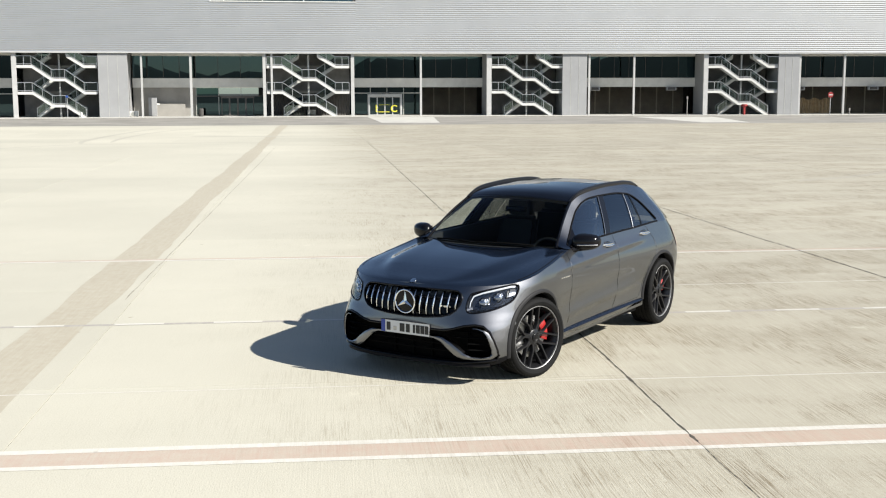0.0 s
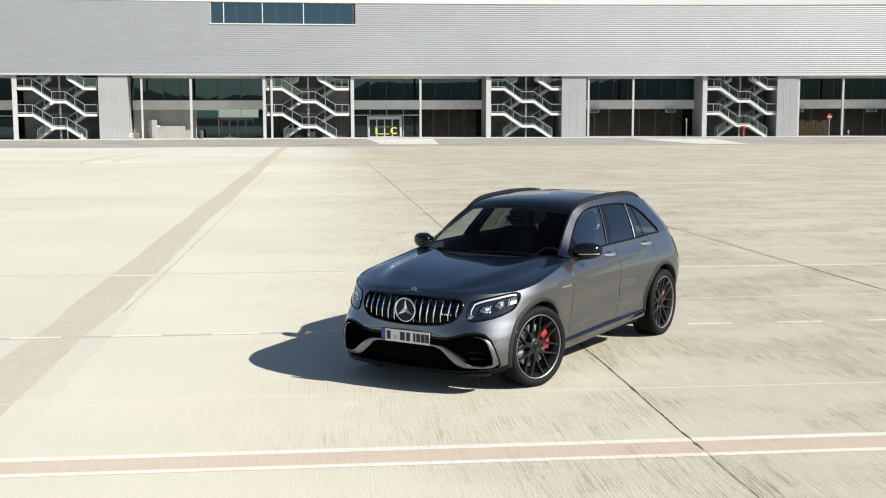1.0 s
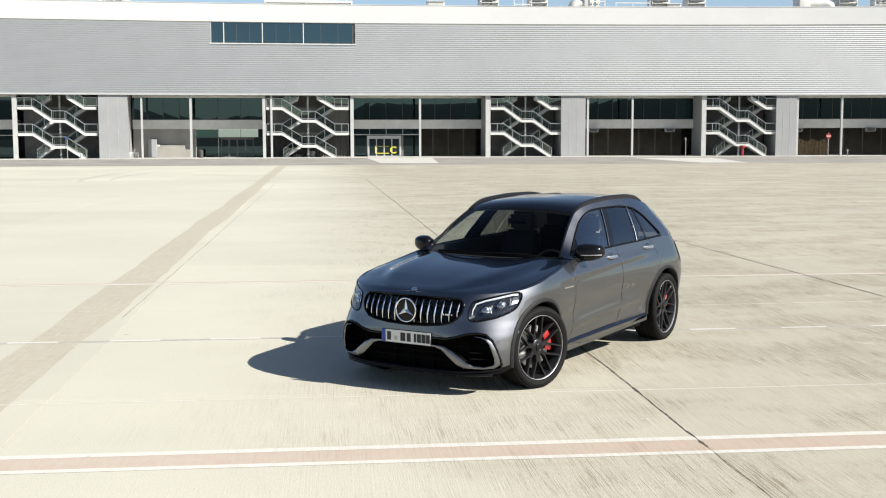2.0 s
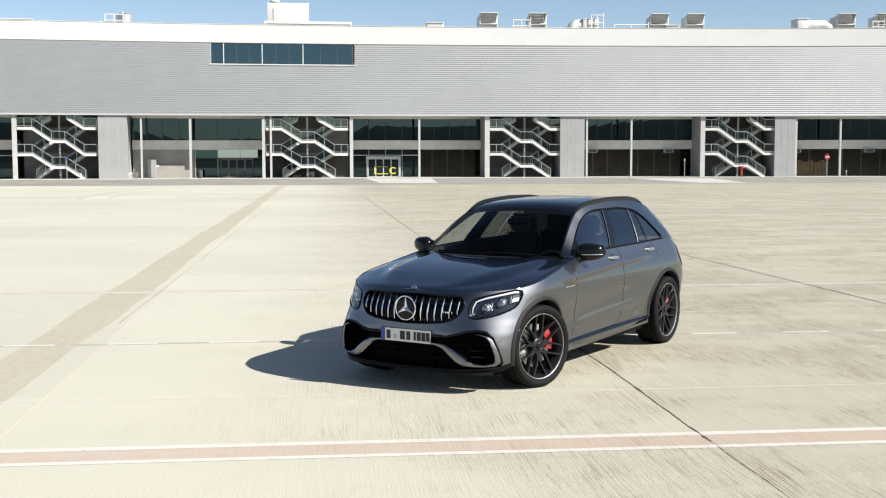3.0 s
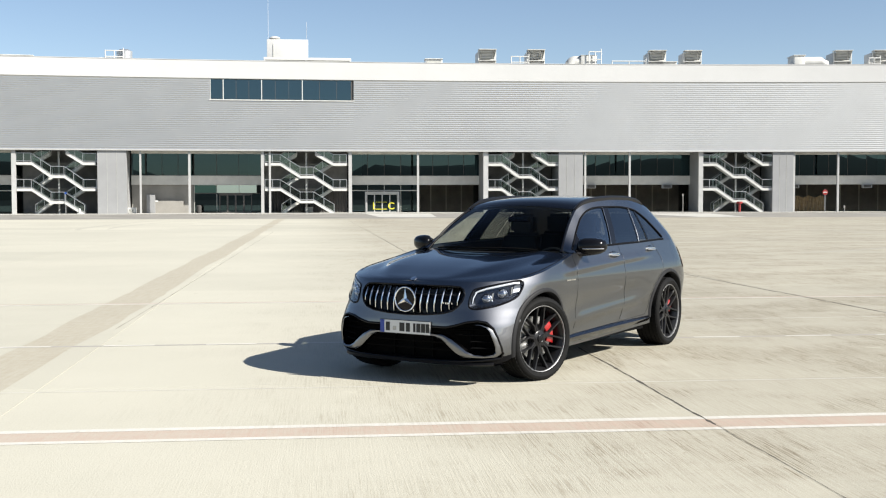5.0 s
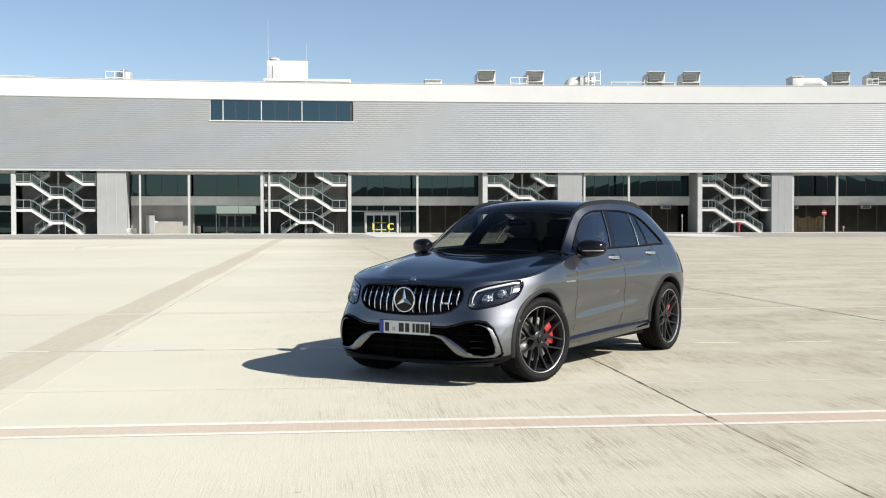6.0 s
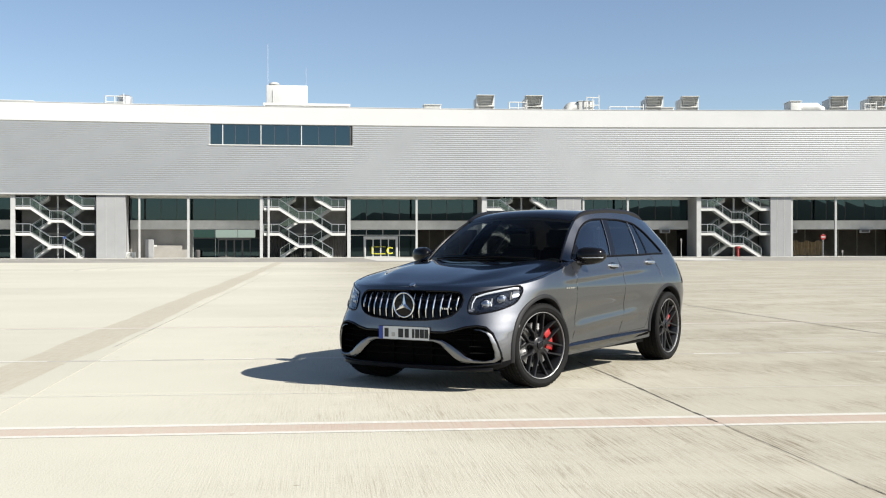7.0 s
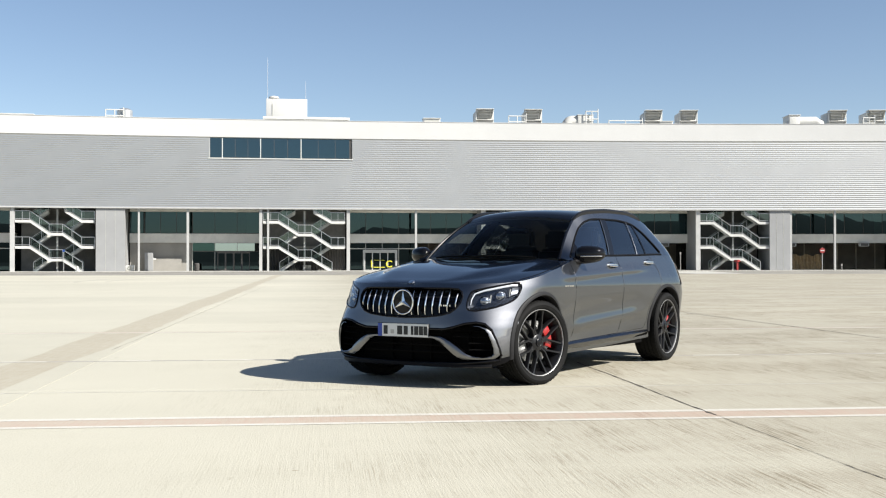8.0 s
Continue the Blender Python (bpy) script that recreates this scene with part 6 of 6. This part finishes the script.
    n = Vector((0.5, s * 0.85, 0)).normalized()
    tube(bm, [p - n * 0.004, p + n * 0.003, p + n * 0.004], [0.013, 0.013, 0.008], 14)
    body_part("parking_sensor", bm, PAINT, body)
    rows = []
    for k in range(9):
        z = 0.84 + 0.23 * k / 8
        row = []
        for i in range(14):
            q = (0.99 - 0.62 * i / 13) * math.pi / 2
            n, w = 3.3, body_y(X_TAIL, z)
            row.append(Vector((X_TAIL + (tail_x(z) - X_TAIL) * math.cos(q) ** (2 / n) - 0.004, s * (w * math.sin(q) ** (2 / n) + 0.005), z)))
        rows.append(row)
    bm = bmesh.new()
    sheet(bm, [r[4:] for r in rows])
    body_part("tail_lamp", bm, TAIL_RED, car, "red tail lamp")

# underside
body_part("underbody", boxed(-2.05, 1.92, -0.54, 0.54, 0.20, 0.46), MATT_BLACK, car)
body_part("floor_pan", boxed(-0.93, 0.92, -0.88, 0.88, 0.25, 0.44), MATT_BLACK, car)
body_part("front_bulkhead", boxed(1.84, 1.90, -0.55, 0.55, 0.22, 0.62), MATT_BLACK, car)

# ---- the car: cabin ----
body_part("cabin_floor", boxed(-1.9, 0.95, -0.80, 0.80, 0.44, 0.50), LEATHER, car)
bm = bmesh.new()
rows = []
for i in range(25):
    u = i / 12 - 1
    b = screen(u * 0.95, 0.0)
    rows.append([b + Vector((0.0, 0, -0.03)), b + Vector((-0.18, 0, -0.015)), b + Vector((-0.40, 0, -0.05 - 0.02 * u * u)), b + Vector((-0.44, 0, -0.12)), b + Vector((-0.40, 0, -0.45))])
sheet(bm, rows)
dash = body_part("dashboard", bm, LEATHER, car, "black dashboard")
bm = bmesh.new()
c = Vector((0.16, 0.37, 0.93))
ux, uz = Vector((0, 1, 0)), Vector((-0.4, 0, 0.92)).normalized()
tube(bm, [c + ux * 0.185 * math.cos(a * math.tau / 32) + uz * 0.185 * math.sin(a * math.tau / 32) for a in range(32)], 0.016, 8, closed=True)
wheel_s = body_part("steering_wheel", bm, LEATHER, car, "black steering wheel")
for a in (0, math.pi, -math.pi / 2):
    bm = bmesh.new()
    tube(bm, [c, c + ux * 0.18 * math.cos(a) + uz * 0.18 * math.sin(a)], 0.02, 8)
    body_part("spoke", bm, LEATHER, wheel_s)


def seat(x, y, name="seat"):
    bm = bmesh.new()
    box(bm, x - 0.25, x + 0.27, y - 0.25, y + 0.25, 0.50, 0.68)
    bmesh.ops.bevel(bm, geom=bm.edges[:], offset=0.05, segments=3, affect="EDGES")
    st = body_part(name, bm, LEATHER, car, "black leather seat")
    bm = bmesh.new()
    hexa(bm, [(x - 0.27, y - 0.26, 0.62), (x - 0.13, y - 0.26, 0.62), (x - 0.13, y + 0.26, 0.62), (x - 0.27, y + 0.26, 0.62), (x - 0.47, y - 0.22, 1.24), (x - 0.36, y - 0.22, 1.24), (x - 0.36, y + 0.22, 1.24), (x - 0.47, y + 0.22, 1.24)])
    bmesh.ops.bevel(bm, geom=bm.edges[:], offset=0.04, segments=3, affect="EDGES")
    body_part("backrest", bm, LEATHER, st)
    bm = bmesh.new()
    box(bm, x - 0.48, x - 0.37, y - 0.15, y + 0.15, 1.22, 1.44)
    bmesh.ops.bevel(bm, geom=bm.edges[:], offset=0.035, segments=4, affect="EDGES")
    body_part("headrest", bm, LEATHER, st)


for x, y in ((-0.22, 0.37), (-0.22, -0.37), (-1.05, 0.38), (-1.05, -0.38)):
    seat(x, y)
bm = bmesh.new()
tube(bm, [(0.12, -0.11, 1.385), (0.115, 0, 1.39), (0.12, 0.11, 1.385)], 0.03, 10)
body_part("inside_mirror", bm, GLOSS_BLACK, car)
bm = bmesh.new()
sheet(bm, [[roof_at(-0.98 + 1.96 * i / 16, k / 16) + Vector((0, 0, -0.03)) for i in range(17)] for k in range(16)])
body_part("headliner", bm, LEATHER, car)


# ---- the car: wheels ----
def wheel(x, y, steer):
    """A wheel whose outer face looks along its own +y."""
    s = 1 if y > 0 else -1
    th = empty("wheel", Matrix.Identity(4), "", "")
    th.parent = car
    th.matrix_basis = pose(x, y, 0.365, 0, 0, steer + (0 if s > 0 else 180))

    def lathe(prof, n=72):
        bm = bmesh.new()
        rows = [[Vector((r * math.cos(a * math.tau / n), y, r * math.sin(a * math.tau / n))) for a in range(n)] for r, y in prof]
        sheet(bm, rows, closed=True)
        return bm
    tread = [(0.290, -0.125), (0.302, -0.135), (0.33, -0.138), (0.352, -0.128), (0.361, -0.112)]
    for yg in (-0.066, -0.022, 0.022, 0.066):
        tread += [(0.3645, yg - 0.007), (0.357, yg - 0.005), (0.357, yg + 0.005), (0.3645, yg + 0.007)]
    tread += [(0.361, 0.112), (0.352, 0.127), (0.340, 0.136), (0.326, 0.139), (0.323, 0.137), (0.308, 0.136), (0.296, 0.130), (0.290, 0.122)]
    tyre = part("tyre", lathe(tread, 96), RUBBER, th, "black low-profile tyre")
    bm = bmesh.new()
    for k in range(56):
        a = k * math.tau / 56
        for y0, y1, sk in ((0.074, 0.116, 0.02), (-0.116, -0.074, -0.02)):
            p = []
            for r in (0.352, 0.3652):
                for yy, aa in ((y0, a), (y1, a + sk), (y1, a + sk + 0.075), (y0, a + 0.075)):
                    p.append((r * math.cos(aa), yy, r * math.sin(aa)))
            hexa(bm, p)
    tagged(part("tyre_tread", bm, RUBBER, tyre, smooth=0), kind="stuff")
    rim = part("rim", lathe([(0.290, -0.12), (0.257, -0.11), (0.247, -0.02), (0.250, 0.05), (0.262, 0.085), (0.272, 0.10), (0.278, 0.112)]), RIM_BLACK, th, "dark grey multi-spoke wheel")
    part("rim_edge", lathe([(0.281, 0.112), (0.2835, 0.124), (0.287, 0.126), (0.289, 0.124), (0.290, 0.115)]), RIM_EDGE, rim, "bright machined rim edge")
    for k in range(7):
        a0 = (k + 0.25) * math.tau / 7
        for sg in (-1, 1):
            rows = []
            for i in range(9):
                f = i / 8
                root, fork, tip = Vector((0.045, sg * 0.011)), Vector((0.125, sg * 0.009)), Vector((0.279 * math.cos(0.30), sg * 0.279 * math.sin(0.30)))
                q2 = root.lerp(fork, f * 4) if f < 0.25 else fork.lerp(tip, (f - 0.25) / 0.75)
                r, a = q2.length, a0 + math.atan2(q2.y, q2.x)
                w = 0.0125 - 0.0040 * min(1.0, f * 2) + 0.004 * f ** 5
                y = 0.086 + 0.026 * f ** 1.5
                c = Vector((r * math.cos(a), 0, r * math.sin(a)))
                n = Vector((-math.sin(a), 0, math.cos(a)))
                rows.append([c + n * w * q + Vector((0, yy, 0)) for q, yy in ((-1.25, y - 0.040), (-1, y - 0.005), (-0.6, y), (0.6, y), (1, y - 0.005), (1.25, y - 0.040))])
            bm = bmesh.new()
            sheet(bm, rows, closed=True)
            part("spoke", bm, RIM_BLACK, rim)
    part("hub", lathe([(0.0, 0.094), (0.062, 0.092), (0.072, 0.085), (0.075, 0.05), (0.03, 0.03)], 36), RIM_BLACK, rim)
    cap = part("hub_cap", lathe([(0.0, 0.103), (0.024, 0.103), (0.034, 0.099), (0.036, 0.092)], 32), GLOSS_BLACK, rim, "round black hub cap with bright ring")
    bm = bmesh.new()
    tube(bm, [(0.031 * math.cos(a * math.tau / 24), 0.101, 0.031 * math.sin(a * math.tau / 24)) for a in range(24)], 0.003, 6, closed=True)
    part("cap_ring", bm, RIM_BLACK, cap)
    for k in range(5):
        a = k * math.tau / 5
        bm = bmesh.new()
        tube(bm, [(0.052 * math.cos(a), 0.085, 0.052 * math.sin(a)), (0.052 * math.cos(a), 0.096, 0.052 * math.sin(a))], 0.008, 6)
        part("wheel_bolt", bm, RIM_BLACK, rim)
    disc = part("brake_disc", lathe([(0.09, 0.018), (0.095, 0.032), (0.19, 0.032), (0.193, 0.018), (0.19, 0.002), (0.09, 0.0)], 60), STEEL, th, "steel brake disc")
    part("disc_bell", lathe([(0.0, 0.05), (0.085, 0.048), (0.092, 0.03), (0.092, 0.0)], 36), SATIN_BLACK, disc)
    side = -1 if s > 0 else 1          # caliper towards the rear of the car
    rows = []
    for i in range(17):
        a = (math.pi if side < 0 else 0) + (i / 16 - 0.5) * (1.05 if x > 0 else 0.75) + (-0.25 if side < 0 else 0.25)
        e = min(1, i / 2, (16 - i) / 2)
        rows.append([Vector((r * math.cos(a), y, r * math.sin(a))) for r, y in ((0.128, -0.03), (0.128, 0.050 + 0.008 * e), (0.150, 0.060 + 0.006 * e), (0.195, 0.060 + 0.006 * e), (0.214, 0.050), (0.214, -0.03))])
    bm = bmesh.new()
    sheet(bm, rows, closed=True)
    bm.faces.new([bm.verts.new(p) for p in rows[0]])
    bm.faces.new([bm.verts.new(p) for p in rows[-1]])
    part("brake_caliper", bm, CALIPER_RED, th, "red brake caliper")
    part("backing_plate", lathe([(0.0, -0.04), (0.24, -0.04), (0.245, -0.06)], 40), MATT_BLACK, th)
    return th


for x, y, steer in ((1.457, 0.825, -15), (1.457, -0.80, -15), (-1.455, 0.825, 0), (-1.455, -0.825, 0)):
    wheel(x, y, steer)

# ---- nearest slabs of the apron, one object each ----
for i in range(-7, 7):
    for j in range(-3, 16):
        ob = new("concrete_slab", slab_me)
        ob.parent = ground
        ob.matrix_world = Matrix.Translation(apron(U0 + i * SLAB_U, V0 + j * SLAB_V))
